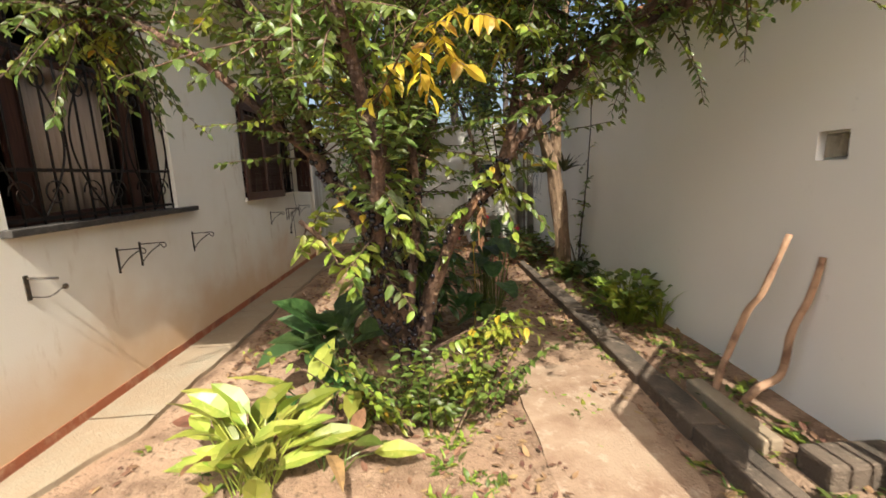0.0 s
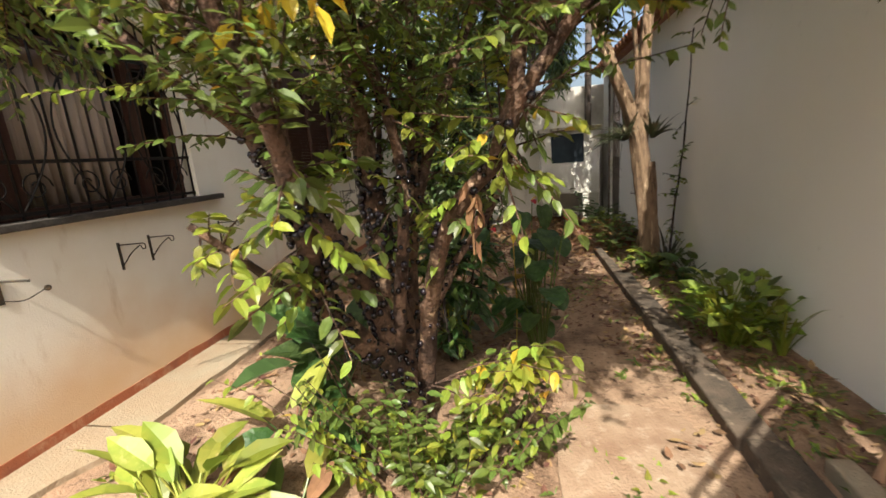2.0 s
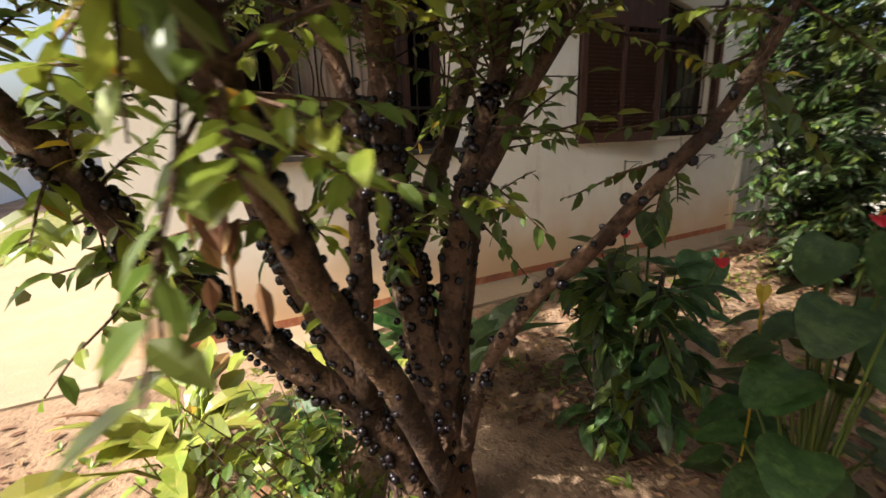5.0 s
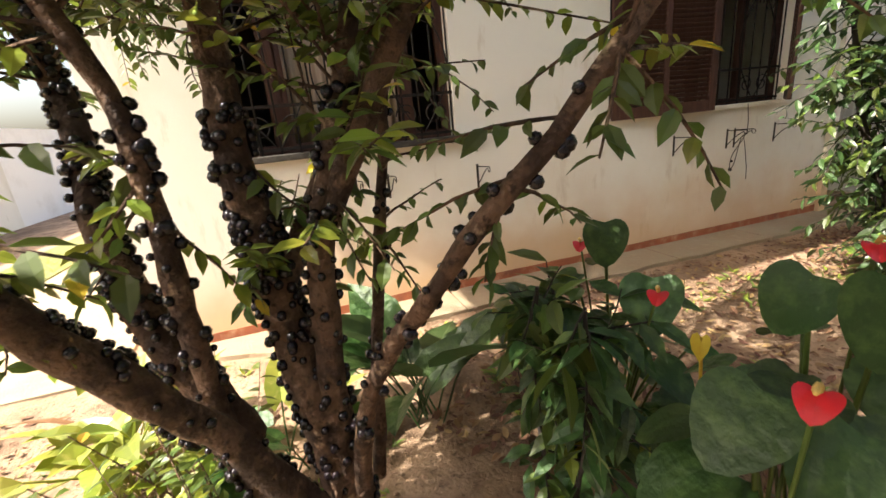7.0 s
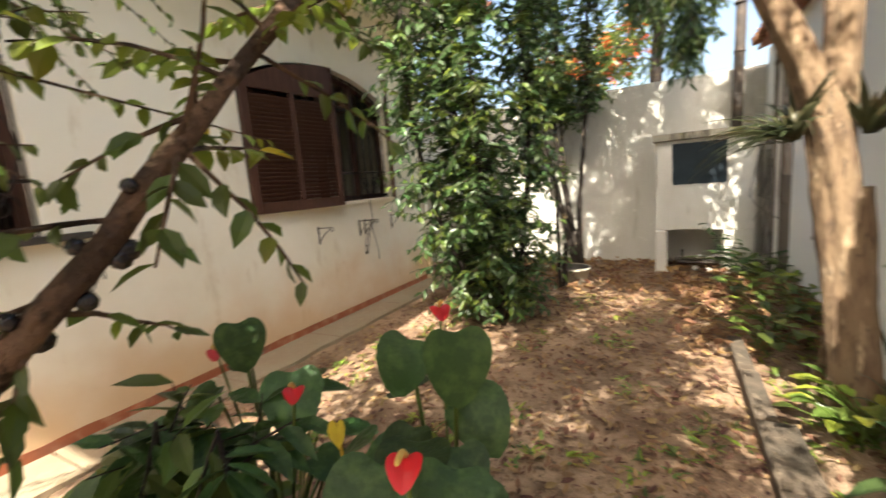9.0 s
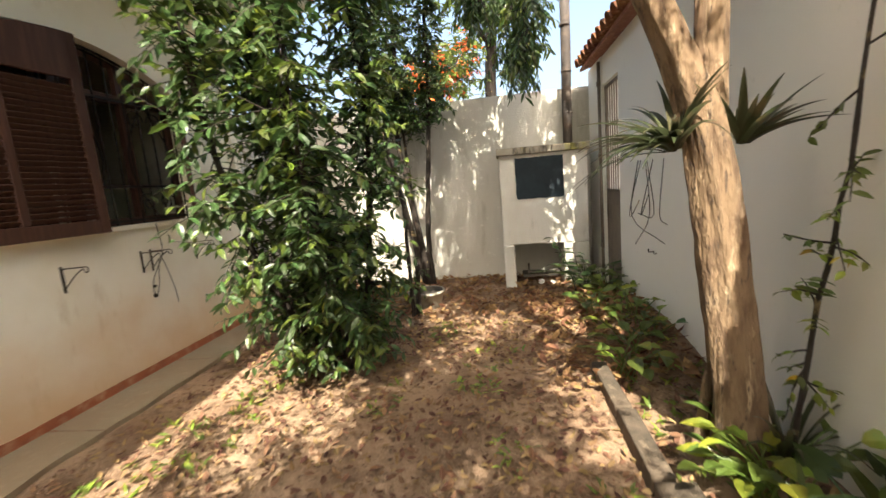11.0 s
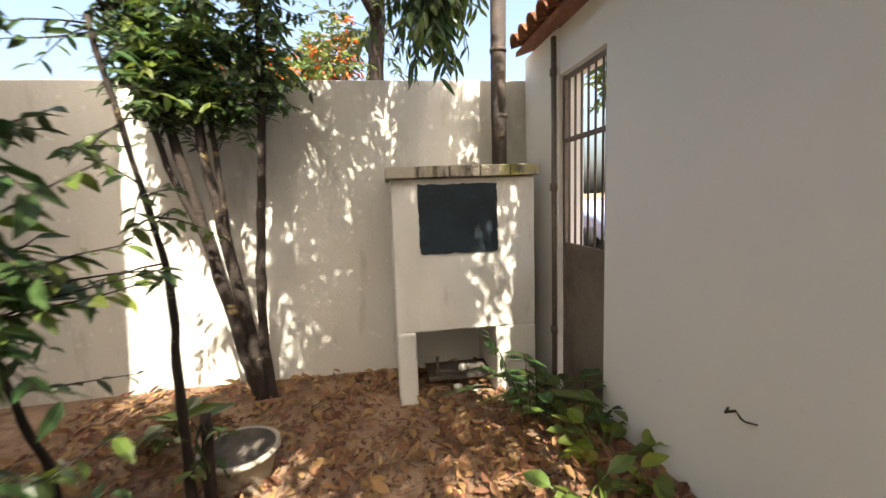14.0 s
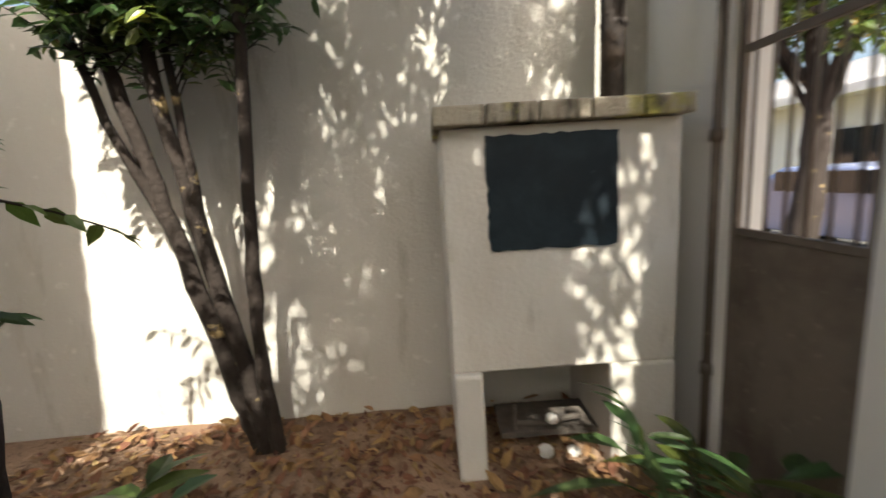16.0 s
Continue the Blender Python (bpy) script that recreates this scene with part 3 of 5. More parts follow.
def shutter(name, label, width, w, right, m4):
    """One louvred leaf with an arched top; built in its own plane: x outward, y along, z up."""
    root = tagged(new(name), label, "shutter", group="window shutters")
    h = w[3] - w[2]
    stile = 0.085

    def top(yy):
        return arch_z(w, (w[1] - yy) if right else (w[0] + yy)) - w[2] - 0.012
    f = Mesh()
    f.box((0, 0, 0), (0.04, stile, h - 0.01))
    f.box((0, width - stile, 0), (0.04, width, top(width) - 0.01))
    f.box((0, stile, 0), (0.04, width - stile, 0.11))
    f.box((0, width / 2 - 0.03, 0.11), (0.04, width / 2 + 0.03, h - 0.05))
    nn = 12
    for i in range(nn):
        a, c = width * i / nn, width * (i + 1) / nn
        f.add([(0, a, h - .06), (0, c, h - .06), (0, c, top(c)), (0, a, top(a)), (.04, a, h - .06), (.04, c, h - .06), (.04, c, top(c)), (.04, a, top(a))],
              [(3, 2, 1, 0), (4, 5, 6, 7), (7, 6, 2, 3), (0, 1, 5, 4)])
    bevel(f.make("leaf_frame", "brown_wood", parent=root), 0.004, 1)
    s = Mesh()
    s.box((-0.004, 0, -0.022), (0.004, width / 2 - stile - 0.028, 0.022))
    s.v = [tuple(pose(0, 0, 0, 0, 40, 0) @ Vector(p)) for p in s.v]
    z = 0.135
    first = None
    while z < h - 0.09:
        for y0 in (stile, width / 2 + 0.03):
            if first is None:
                first = s.make("slat", "brown_wood", parent=root)
                o = first
            else:
                o = bpy.data.objects.new("slat", first.data)
                scene.collection.objects.link(o)
                o.parent = root
            o.matrix_local = pose(0.02, y0, z)
        z += 0.042
    root.matrix_world = m4
    return root


SW = (W2[1] - W2[0]) / 2
shutter("shutter", "closed dark brown louvred wooden shutter leaf with arched top", SW, W2, False, pose(HX + 0.02, W2[0], W2[2] - 0.03, 0, 0, -4))
shutter("shutter", "dark brown louvred shutter leaf swung open from the wall", 0.6, W2, True, pose(HX + 0.02, W2[1] + 0.01, W2[2], 0, 0, -143))


# ---- small iron brackets on the house wall ----
def bracket(y, z, flip=1, kind=0):
    root = tagged(new("wall_bracket"), "rusty wrought iron plant bracket on the cream wall", "bracket", group="wall brackets")
    m = Mesh()
    x = HX
    m.box((x, y - 0.010, z - 0.19), (x + 0.006, y + 0.010, z + 0.02))
    m.tube([(x + .004, y, z), (x + 0.10, y + flip * .02, z + .002), (x + 0.19, y + flip * .03, z + .004)], 0.005, 6)
    pts = [(x + .005, y, z - 0.16)] + [(x + 0.02 + 0.15 * k / 8, y + flip * .02, z - 0.15 + 0.14 * (k / 8) ** 0.6) for k in range(1, 9)]
    m.tube(pts, 0.005, 6)
    c = (x + 0.19, z - 0.018)
    m.tube([(c[0] + 0.02 * math.cos(a), y + flip * .03, c[1] + 0.022 * math.sin(a)) for a in [math.pi / 2 - i * 0.5 for i in range(11)]], 0.004, 6)
    m.make("bracket_iron", "hook_iron", False, root)
    return root


for yy, zz in ((3.48, 1.11), (3.75, 1.115), (4.57, 1.095), (6.81, 1.115), (7.55, 1.115), (7.66, 1.115), (8.27, 1.12)):
    bracket(yy, zz)
root = tagged(new("wall_bracket"), "bent rusty bracket hanging loose with a wire", "bracket", group="wall brackets")
m = Mesh()
m.box((HX, 2.68, 0.93), (HX + 0.007, 2.71, 1.09))
m.tube(smooth_line([(HX + .01, 2.70, 1.07), (HX + 0.09, 2.74, 1.06), (HX + 0.13, 2.78, 1.05)], 4), 0.008, 6)
m.tube(smooth_line([(HX + .01, 2.70, 0.95), (HX + .05, 2.78, 0.93), (HX + 0.03, 2.92, 0.96)], 4), 0.004, 5)
m.ball((HX + .03, 2.93, 0.96), 0.02)
m.make("bracket_iron", "hook_iron", False, root)
m = Mesh()
m.tube(smooth_line([(HX + .12, 7.66, 1.38), (HX + .15, 7.64, 1.1), (HX + .06, 7.58, 0.85), (HX + .03, 7.60, 0.68), (HX + .03, 7.66, .76), (HX + .05, 7.72, 1.05), (HX + .02, 7.86, .72), (HX + .02, 7.88, .55)], 6), 0.004, 5)
m.ball((HX + .035, 7.60, .69), 0.022)
m.ball((HX + .035, 7.61, .78), 0.016)
tagged(m.make("dead_vine", "hook_iron"), "dry stem hanging from the wall brackets", "dry plant")

# ---- right-hand wall, its roof and the far wall ----
RX = 2.47
FY = 10.65
GATE = (9.2, 9.9)
m = Mesh()
m.box((RX, 0.4, -.3), (RX + 0.2, 2.30, 2.95))
m.box((RX, 2.30, -.3), (RX + 0.2, 2.49, 1.60))
m.box((RX, 2.30, 1.76), (RX + 0.2, 2.49, 2.95))
m.box((RX + 0.06, 2.30, 1.60), (RX + 0.2, 2.49, 1.76))
m.box((RX, 2.49, -.3), (RX + 0.2, GATE[0], 2.95))
m.box((RX, GATE[0], 2.60), (RX + 0.2, GATE[1], 2.95))
m.box((RX - .02, GATE[1], -.3), (RX + 0.2, FY, 2.95))
tagged(m.make("wall_east", "grey_paint"), "pale grey painted boundary wall with a small niche", "wall", kind="structure")
m = Mesh()
m.box((RX + 0.03, 2.335, 1.615), (RX + 0.058, 2.47, 1.745))
m.box((RX + 0.02, 2.345, 1.73), (RX + 0.045, 2.46, 1.74))
bevel(tagged(m.make("vent_cover", "moss_concrete"), "small stained vent cover set in the wall", "vent", kind="structure"), 0.004)
tile_roof("roof", "weathered terracotta tile roof over the boundary wall", RX - 0.16, RX + 1.3, 2.96, 3.45, 1.2, 10.5)
tile_roof("roof", "weathered terracotta tile roof of the house", HX + EAVE + 0.05, HX - 2.5, HH + 0.12, HH + 1.25, 1.0, 9.6)

m = Mesh()
m.box((-3.6, FY, -.3), (RX + 0.2, FY + 0.18, 2.76))
bevel(tagged(m.make("wall_north", "wall_paint"), "white painted garden wall with stains and dappled sun", "wall", kind="structure"), 0.01)
m = Mesh()
m.box((-3.6, 9.27, -.3), (-3.4, FY, 2.9))
tagged(m.make("wall_passage", "white_paint"), "white wall closing the side passage", "wall", kind="structure")
m = Mesh()
m.box((-12, -4.0, -.3), (8, -3.8, 2.4))
tagged(m.make("wall_street", "white_paint"), "white boundary wall behind the walk", "wall", kind="structure")
m = Mesh()
m.box((-40, -4.0, -.3), (-12, -3.8, 2.4))
tagged(m.make("wall_drive", "plaster_far"), "sunlit white wall along the driveway", "wall", kind="structure")


# ---- metal gates ----
def bar_gate(name, label, width, height, panel, m4, material, bars=7, thick=0.03):
    """A gate in its own plane: x thickness, y along, z up."""
    root = tagged(new(name), label, "gate")
    f = Mesh()
    f.box((0, 0, 0), (thick, 0.04, height))
    f.box((0, width - 0.04, 0), (thick, width, height))
    for z in (0, panel[1] - 0.02, height * 0.80, height - 0.04):
        f.box((0.002, 0.04, z), (thick - 0.002, width - 0.04, z + 0.035))
    bevel(f.make("frame", material, parent=root), 0.003, 1)
    p = Mesh()
    p.box((0.010, 0.03, panel[0]), (0.018, width - 0.03, panel[1]))
    p.make("panel", material, parent=root)
    b = Mesh()
    lo, hi = (panel[1], height) if panel[0] < 0.2 else (0.03, height)
    b.tube([(thick / 2, 0, lo), (thick / 2, 0, hi - 0.01)], 0.009, 6)
    first = b.make("bar", material, True, root)
    for i in range(bars):
        yy = 0.04 + (width - 0.08) * (i + 0.5) / bars
        if i == 0:
            first.matrix_local = pose(0, yy, 0)
        else:
            o = bpy.data.objects.new("bar", first.data)
            scene.collection.objects.link(o)
            o.parent = root
            o.matrix_local = pose(0, yy, 0)
    root.matrix_world = m4
    return root


bar_gate("garden_gate", "closed brown metal gate with solid foot and upper bars", 0.69, 2.58, (0.02, 1.26), pose(RX + 0.02, GATE[0] + .005, 0.01), "gate_metal", 6)
bar_gate("side_gate", "white metal gate with thin vertical bars", 1.02, 2.45, (0.02, 0.25), pose(-3.36, FY - 0.35, 0.02, 0, 0, -90), "white_metal", 11)
bar_gate("entrance_gate", "open metal gate with upper panel and lower bars", 1.15, 2.1, (0.95, 1.95), pose(1.52, 0.85, 0.04, 0, 0, -42), "iron", 8)
m = Mesh()
m.tube([(RX - 0.035, 9.94, 0.0), (RX - 0.035, 9.94, 2.9)], 0.022, 8)
for z in (0.5, 1.7, 2.6):
    m.tube([(RX - 0.035, 9.94, z), (RX - 0.035, 9.94, z + 0.06)], 0.032, 8)
tagged(m.make("gate_post", "gate_metal", True), "thin round metal gate post with hinge collars", "gate post", kind="structure")


# ---- barbecue with cap, blackened board, legs and flue ----
def build_barbecue():
    x0, x1, y0, y1 = 1.10, 2.26, 9.93, FY - 0.002
    root = tagged(new("barbecue"), "white plastered masonry barbecue with dark boarded hearth", "barbecue")
    m = Mesh()
    m.box((x0, y0, 0.60), (x1, y1, 1.83))
    bevel(m.make("body", "white_paint", parent=root), 0.012)
    m = Mesh()
    m.box((x0 + 0.0, y0 - 0.03, -.12), (x0 + 0.15, y1, 0.60))
    bevel(m.make("leg", "white_paint", parent=root), 0.018)
    m = Mesh()
    m.box((x1 - 0.34, y0 - 0.01, -.12), (x1, y1, 0.60))
    bevel(m.make("leg", "white_paint", parent=root), 0.018)
    m = Mesh()
    m.box((x0 + .15, y1 - 0.06, -.12), (x1 - .34, y1, 0.60))
    m.make("back", "white_paint", parent=root)
    # cap in five cast pieces
    n = 5
    for i in range(n):
        a = x0 - 0.03 + (x1 - x0 + 0.06) * i / n
        b = x0 - 0.03 + (x1 - x0 + 0.06) * (i + 1) / n - 0.006
        bevel(box_ob("cap_piece", (a, y0 - 0.07, 1.835), (b, y1 - 0.002, 1.925), "moss_concrete", root, 0), 0.01)
    m = Mesh()
    pts = []
    rg = random.Random(2)
    bx0, bx1, bz0, bz1 = 1.315, 1.945, 1.235, 1.785
    for (ax, az), (bx, bz) in (((bx0, bz0), (bx1, bz0)), ((bx1, bz0), (bx1, bz1)), ((bx1, bz1), (bx0, bz1)), ((bx0, bz1), (bx0, bz0))):
        for k in range(16):
            t = k / 16
            pts.append((ax + (bx - ax) * t + rg.uniform(-.006, .006), az + (bz - az) * t + rg.uniform(-.006, .006)))
    q = len(pts)
    m.v = [(p[0], y0 - 0.012, p[1]) for p in pts] + [(p[0], y0, p[1]) for p in pts]
    m.f = [tuple(range(q))] + [(i, q + i, q + (i + 1) % q, (i + 1) % q) for i in range(q)]
    m.s = [0] * len(m.f)
    m.make("hearth_board", "board", parent=root)
    m = Mesh()
    m.tube([(2.08, 10.30, 1.92), (2.085, 10.31, 2.6), (2.10, 10.32, 3.3), (2.11, 10.33, 4.2)], 0.066, 12, rough=0.05)
    for z in (2.35, 2.9, 3.5):
        m.tube([(2.09, 10.312, z), (2.09, 10.312, z + 0.03)], 0.073, 12)
    m.make("flue", "pipe", True, root)
    return root


build_barbecue()
m = Mesh()
m.tube([(1.42, 10.15, 0.17), (1.62, 10.15, 0.15), (1.84, 10.16, 0.18)], 0.018, 7)
m.box((1.36, 10.1, 0.10), (1.94, 10.42, 0.135))
m.tube([(1.44, 10.13, 0.14), (1.44, 10.13, 0.30)], 0.014, 6)
tagged(m.make("scrap_shelf", "soot"), "charred board with scraps under the barbecue", "scrap")
for sx, sy, sz, r in ((1.66, 10.12, 0.215, 0.04), (1.60, 10.05, 0.06, 0.045), (1.76, 10.06, 0.04, 0.04)):
    m = Mesh()
    m.ball((0, 0, 0), r, rings=7, segs=10, squash=0.8)
    m.v = [tuple(Vector(p) * (1 + 0.15 * noise.noise(Vector(p) * 14 + Vector((sx * 9, 0, 0))))) for p in m.v]
    ob = m.make("white_stone", "white_stone", True)
    ob.location = (sx, sy, sz - 0.02)
    tagged(ob, "rounded whitish stone under the barbecue", "stone", group="stones under the barbecue")


# ---- trees ----
class Tree:
    def __init__(self, seed):
        self.wood, self.leaf, self.fruit = Mesh(), Mesh(), Mesh()
        self.rng = random.Random(seed)

    def limb(self, pts, r0, r1, sides=10, rough=0.34):
        line = smooth_line(pts, 6)
        line = [p + 0.012 * Vector((noise.noise(p * 5), noise.noise(p * 5 + Vector((9, 0, 0))), 0)) for p in line]
        self.wood.tube(line, taper(len(line), r0, r1), sides, rough=rough)
        return line

    def twig(self, at, d, length, r, leaves, size, slot, droop=0.25, wide=0.5, jitter=0.5, shape="oval"):
        rng = self.rng
        n = 4
        pts = [Vector(at)]
        d = d.normalized()
        for i in range(n):
            d = (d + 0.16 * rand_dir(rng) - Vector((0, 0, 0.06 * droop * 4))).normalized()
            pts.append(pts[-1] + d * (length / n))
        self.wood.tube(pts, taper(n + 1, r, r * 0.35), 3, cap=False)
        for k in range(leaves):
            t = 0.2 + 0.8 * (k + rng.random()) / leaves
            i = min(int(t * n), n - 1)
            p = pts[i].lerp(pts[i + 1], t * n - i)
            side = (pts[i + 1] - pts[i]).normalized().cross(Vector((0, 0, 1)))
            if side.length < 0.1:
                side = Vector((1, 0, 0))
            side.normalize()
            dd = (d * 0.6 + side * (1 if k % 2 else -1) + jitter * rand_dir(rng) - Vector((0, 0, droop))).normalized()
            nn = (Vector((0, 0, 1)) + 0.7 * rand_dir(rng)).normalized()
            s = size * rng.uniform(0.7, 1.25)
            self.leaf.leaf(p, dd, nn, s, s * wide, slot if rng.random() < 0.93 else min(slot + 1, 2), shape=shape)
        return pts

    def spray(self, line, t0, t1, count, length, leaves, size, up=0.2, slots=(0,), r=0.006, box=None, outward=None, **kw):
        rng = self.rng
        for _ in range(count):
            k = rng.uniform(t0, t1) * (len(line) - 1)
            i = min(int(k), len(line) - 2)
            p = line[i].lerp(line[i + 1], k - i)
            d = rand_dir(rng, up)
            if outward:
                d = (d + Vector(outward) * 0.7).normalized()
            ln = length * rng.uniform(0.5, 1.3)
            e = p + d * ln
            if box and not (box[0] < e.x < box[1] and box[2] < e.y < box[3] and box[4] < e.z < box[5]):
                continue
            self.twig(p, d, ln, r, leaves, size, rng.choice(slots), **kw)

    def berries(self, line, t0, t1, count, radius, size=0.013):
        rng = self.rng
        for _ in range(count):
            k = rng.uniform(t0, t1) * (len(line) - 1)
            i = min(int(k), len(line) - 2)
            p = line[i].lerp(line[i + 1], k - i)
            ax = (line[i + 1] - line[i]).normalized()
            d = rand_dir(rng)
            d = (d - ax * d.dot(ax)).normalized()
            self.fruit.ball(p + d * (radius * (1 - 0.6 * k / len(line)) + size * 0.6), size * rng.uniform(0.6, 1.25), rings=4, segs=6)

    def make(self, name, label, bark, leaf_mats, part="foliage", category="tree"):
        root = tagged(new(name), label, category)
        self.wood.make("trunk", bark, True, root)
        if self.leaf.f:
            tagged(self.leaf.make(part, leaf_mats, False, root), kind="stuff")
        if self.fruit.f:
            tagged(self.fruit.make("fruit", "berry", True, root), "small round black berries on the bark", kind="stuff")
        return root


LEAVES = ["leaf_tree", "leaf_young", "leaf_yellow"]
BOX = (-2.15, 2.35, 1.0, 5.6, 0.5, 5)

T = Tree(11)
A = T.limb([(.06, 3.02, -.08), (.02, 2.80, .5), (-.08, 2.55, .78), (-.10, 2.36, 1.02), (-.03, 2.15, 1.36), (0.0, 1.95, 1.78), (-.15, 1.7, 2.5)], .066, .022)
A2 = T.limb([(.02, 2.78, .62), (-.03, 2.64, .98), (-.12, 2.54, 1.28), (-.35, 2.45, 1.68), (-.43, 2.36, 2.0), (-.75, 2.1, 2.8)], .06, .02)
A3 = T.limb([(.05, 2.74, .66), (.12, 2.74, 1.11), (.15, 2.75, 1.40), (.14, 2.70, 1.72), (.05, 2.4, 2.4), (.1, 2.2, 3.0)], .034, .016)
C = T.limb([(.06, 3.08, -.08), (.02, 3.04, .40), (-.03, 2.96, .93), (-.05, 2.93, 1.23), (-.06, 2.91, 1.51), (-.08, 2.92, 1.9), (-.2, 2.85, 3.1)], .085, .03)
B = T.limb([(.05, 3.06, .3), (.04, 3.06, .8), (.08, 3.10, 1.22), (.10, 3.18, 1.5), (.10, 3.26, 1.8), (.15, 3.4, 3.0)], .05, .02)
D = T.limb([(-.08, 3.16, .25), (-.11, 3.24, .85), (-.14, 3.31, 1.21), (-.15, 3.38, 1.65), (-.1, 3.5, 2.5)], .026, .014, 7)
E = T.limb([(.07, 3.08, .25), (.14, 3.12, .63), (.26, 3.19, .90), (.38, 3.28, 1.08), (.5, 3.34, 1.24), (.62, 3.55, 1.52), (.62, 3.9, 1.9), (.55, 4.3, 2.3)], .03, .014)
F = T.limb([(0.02, 2.80, .45), (-.05, 2.50, .88), (-.18, 2.28, 1.10), (-.27, 2.15, 1.27), (-.38, 2.06, 1.42)], .026, .012, 7)
G = T.limb([(.10, 3.0, .2), (.20, 2.80, .75), (.30, 2.62, 1.08), (.43, 2.5, 1.38), (.60, 2.45, 1.54), (.72, 2.35, 1.78), (1.1, 2.3, 2.2), (1.7, 2.4, 2.6)], .048, .015)
G2 = T.limb([(.60, 2.45, 1.54), (.68, 2.4, 1.8), (.75, 2.35, 2.3), (.9, 2.3, 3.0)], .032, .014)
H = T.limb([C[14], (-.28, 3.35, 1.7), (-.6, 3.7, 2.3), (-.9, 4.1, 2.9)], .04, .016)
I = T.limb([B[12], (.28, 3.5, 2.0), (.5, 3.9, 2.6), (.8, 4.3, 3.1)], .036, .016)
# the K limbs are added out of view, to shade the ground behind
K = T.limb([I[-6], (.9, 4.0, 3.1), (1.2, 4.2, 3.6)], .026, .012)
K2 = T.limb([I[-6], (.4, 4.6, 3.2), (.5, 5.2, 3.7)], .026, .012)
G3 = T.limb([G[-8], (1.45, 2.15, 2.34), (1.8, 2.0, 2.40), (2.15, 1.85, 2.46)], .02, .007, 6)
K3 = T.limb([G2[-6], (1.2, 2.7, 3.2), (1.6, 3.1, 3.6)], .026, .012)
# more limbs added overhead, mostly out of view, whose leaves shade the path
SHADE_LIMBS = [T.limb([st[-4], st[-4].lerp(Vector(e), .5) + Vector((0, 0, .12)), e], .024, .01, 6) for st, e in
        ((G2, (1.5, 1.5, 3.5)), (G2, (1.5, .9, 3.5)), (G2, (2.0, 1.9, 3.4)), (G2, (.9, 1.6, 3.6)), (G2, (1.8, 2.6, 3.5)), (I, (1.5, 3.6, 3.9)), (B, (.3, 2.7, 3.9)), (I, (1.0, 3.2, 4.1)), (K, (1.7, 4.6, 4.1)))]
J = T.limb([A2[18], (-.8, 2.3, 2.15), (-1.2, 2.3, 2.4), (-1.6, 2.4, 2.5)], .026, .01)
for ln, r, n in ((A, .066, 190), (A2, .052, 150), (A3, .03, 40), (B, .044, 80), (C, .078, 230), (E, .026, 30), (D, .023, 14), (G, .04, 30)):
    T.berries(ln, 0.08, 0.72, int(n * 1.5), r, .0155)
for ln, n in ((A, 70), (A2, 90), (A3, 80), (B, 90), (C, 90), (G, 110), (G2, 90), (H, 60), (I, 100), (J, 60)):
    UP = (-.75 if ln is H else -2.15, 1.95, 1.2, 5.4, 1.85, 4.4)
    T.spray(ln, .6, 1, n, .5, 22, .05, .12, (0, 0, 0, 0, 1), box=UP)
    T.spray(ln, .75, 1, n // 2, .68, 22, .052, .05, (0, 0, 0, 1), box=UP)
for ln in (K, K2, K3):
    T.spray(ln, .1, 1, 170, .7, 16, .075, .1, (0, 0, 0, 1), box=(-1.5, 2.3, 2.3, 5.9, 2.75, 4.6))
for ln in SHADE_LIMBS:
    T.spray(ln, .25, 1, 58, .6, 13, .09, .1, (0, 0, 0, 1), box=(-.4, 2.3, .3, 5.8, 2.85, 4.7))
T.spray(G3, .2, 1, 60, .32, 13, .05, .0, (0, 0, 1), box=(.9, 2.42, 1.5, 2.6, 2.02, 2.9))
T.spray(H, 0, .6, 26, .4, 11, .068, .1, (0, 0, 1), box=(-1.2, .6, 3.0, 4.6, 1.1, 2.6))
T.spray(I, 0, .6, 18, .4, 11, .068, .1, (0, 0, 1), box=(-1.2, .6, 3.0, 4.6, 1.2, 2.6))
CL = (-1.2, 0.85, 1.7, 5.2, .9, 3)
T.spray(E, .62, 1, 34, .28, 10, .056, .1, (0, 0, 1), box=CL)
T.spray(D, .4, 1, 8, .25, 8, .062, .1, (0, 0, 1))
T.spray(B, .35, .7, 9, .3, 9, .068, .1, (0, 0, 1), box=CL)
T.spray(C, .35, .7, 9, .3, 9, .068, .1, (0, 0, 1), box=CL)
T.spray(A, .55, .8, 26, .3, 10, .075, .1, (0, 1), box=CL)
T.spray(A3, .25, .7, 8, .3, 9, .068, .1, (0, 1), box=CL)
T.spray(G, .35, .7, 20, .34, 10, .066, .0, (0, 1, 1), box=(.1, .9, 1.8, 3.0, .9, 2.0))
T.spray(F, .75, 1, 7, .16, 7, .07, .2, (1,))
# a few yellowing shoots
for k in range(10):
    T.twig(Vector((.15 + .03 * k, 2.05, 2.05 + .03 * k)), Vector((T.rng.uniform(-.6, .6), -.8, -.2)), .3, .005, 7, .09, 2, droop=.5)
# low leafy shoots round the foot
for k in range(80):
    a = T.rng.uniform(-2.6, 0.1)
    rr = T.rng.uniform(.15, .55)
    base = Vector((.12 + rr * .9 * math.cos(a), 2.85 + rr * .8 * math.sin(a), ground_z(.1, 3.0) - .02))
    T.twig(base, Vector((math.cos(a) * .5, math.sin(a) * .4, 1.0)), T.rng.uniform(.3, .85), .006, 15, .064, T.rng.choice((1, 0, 0)), droop=.35)
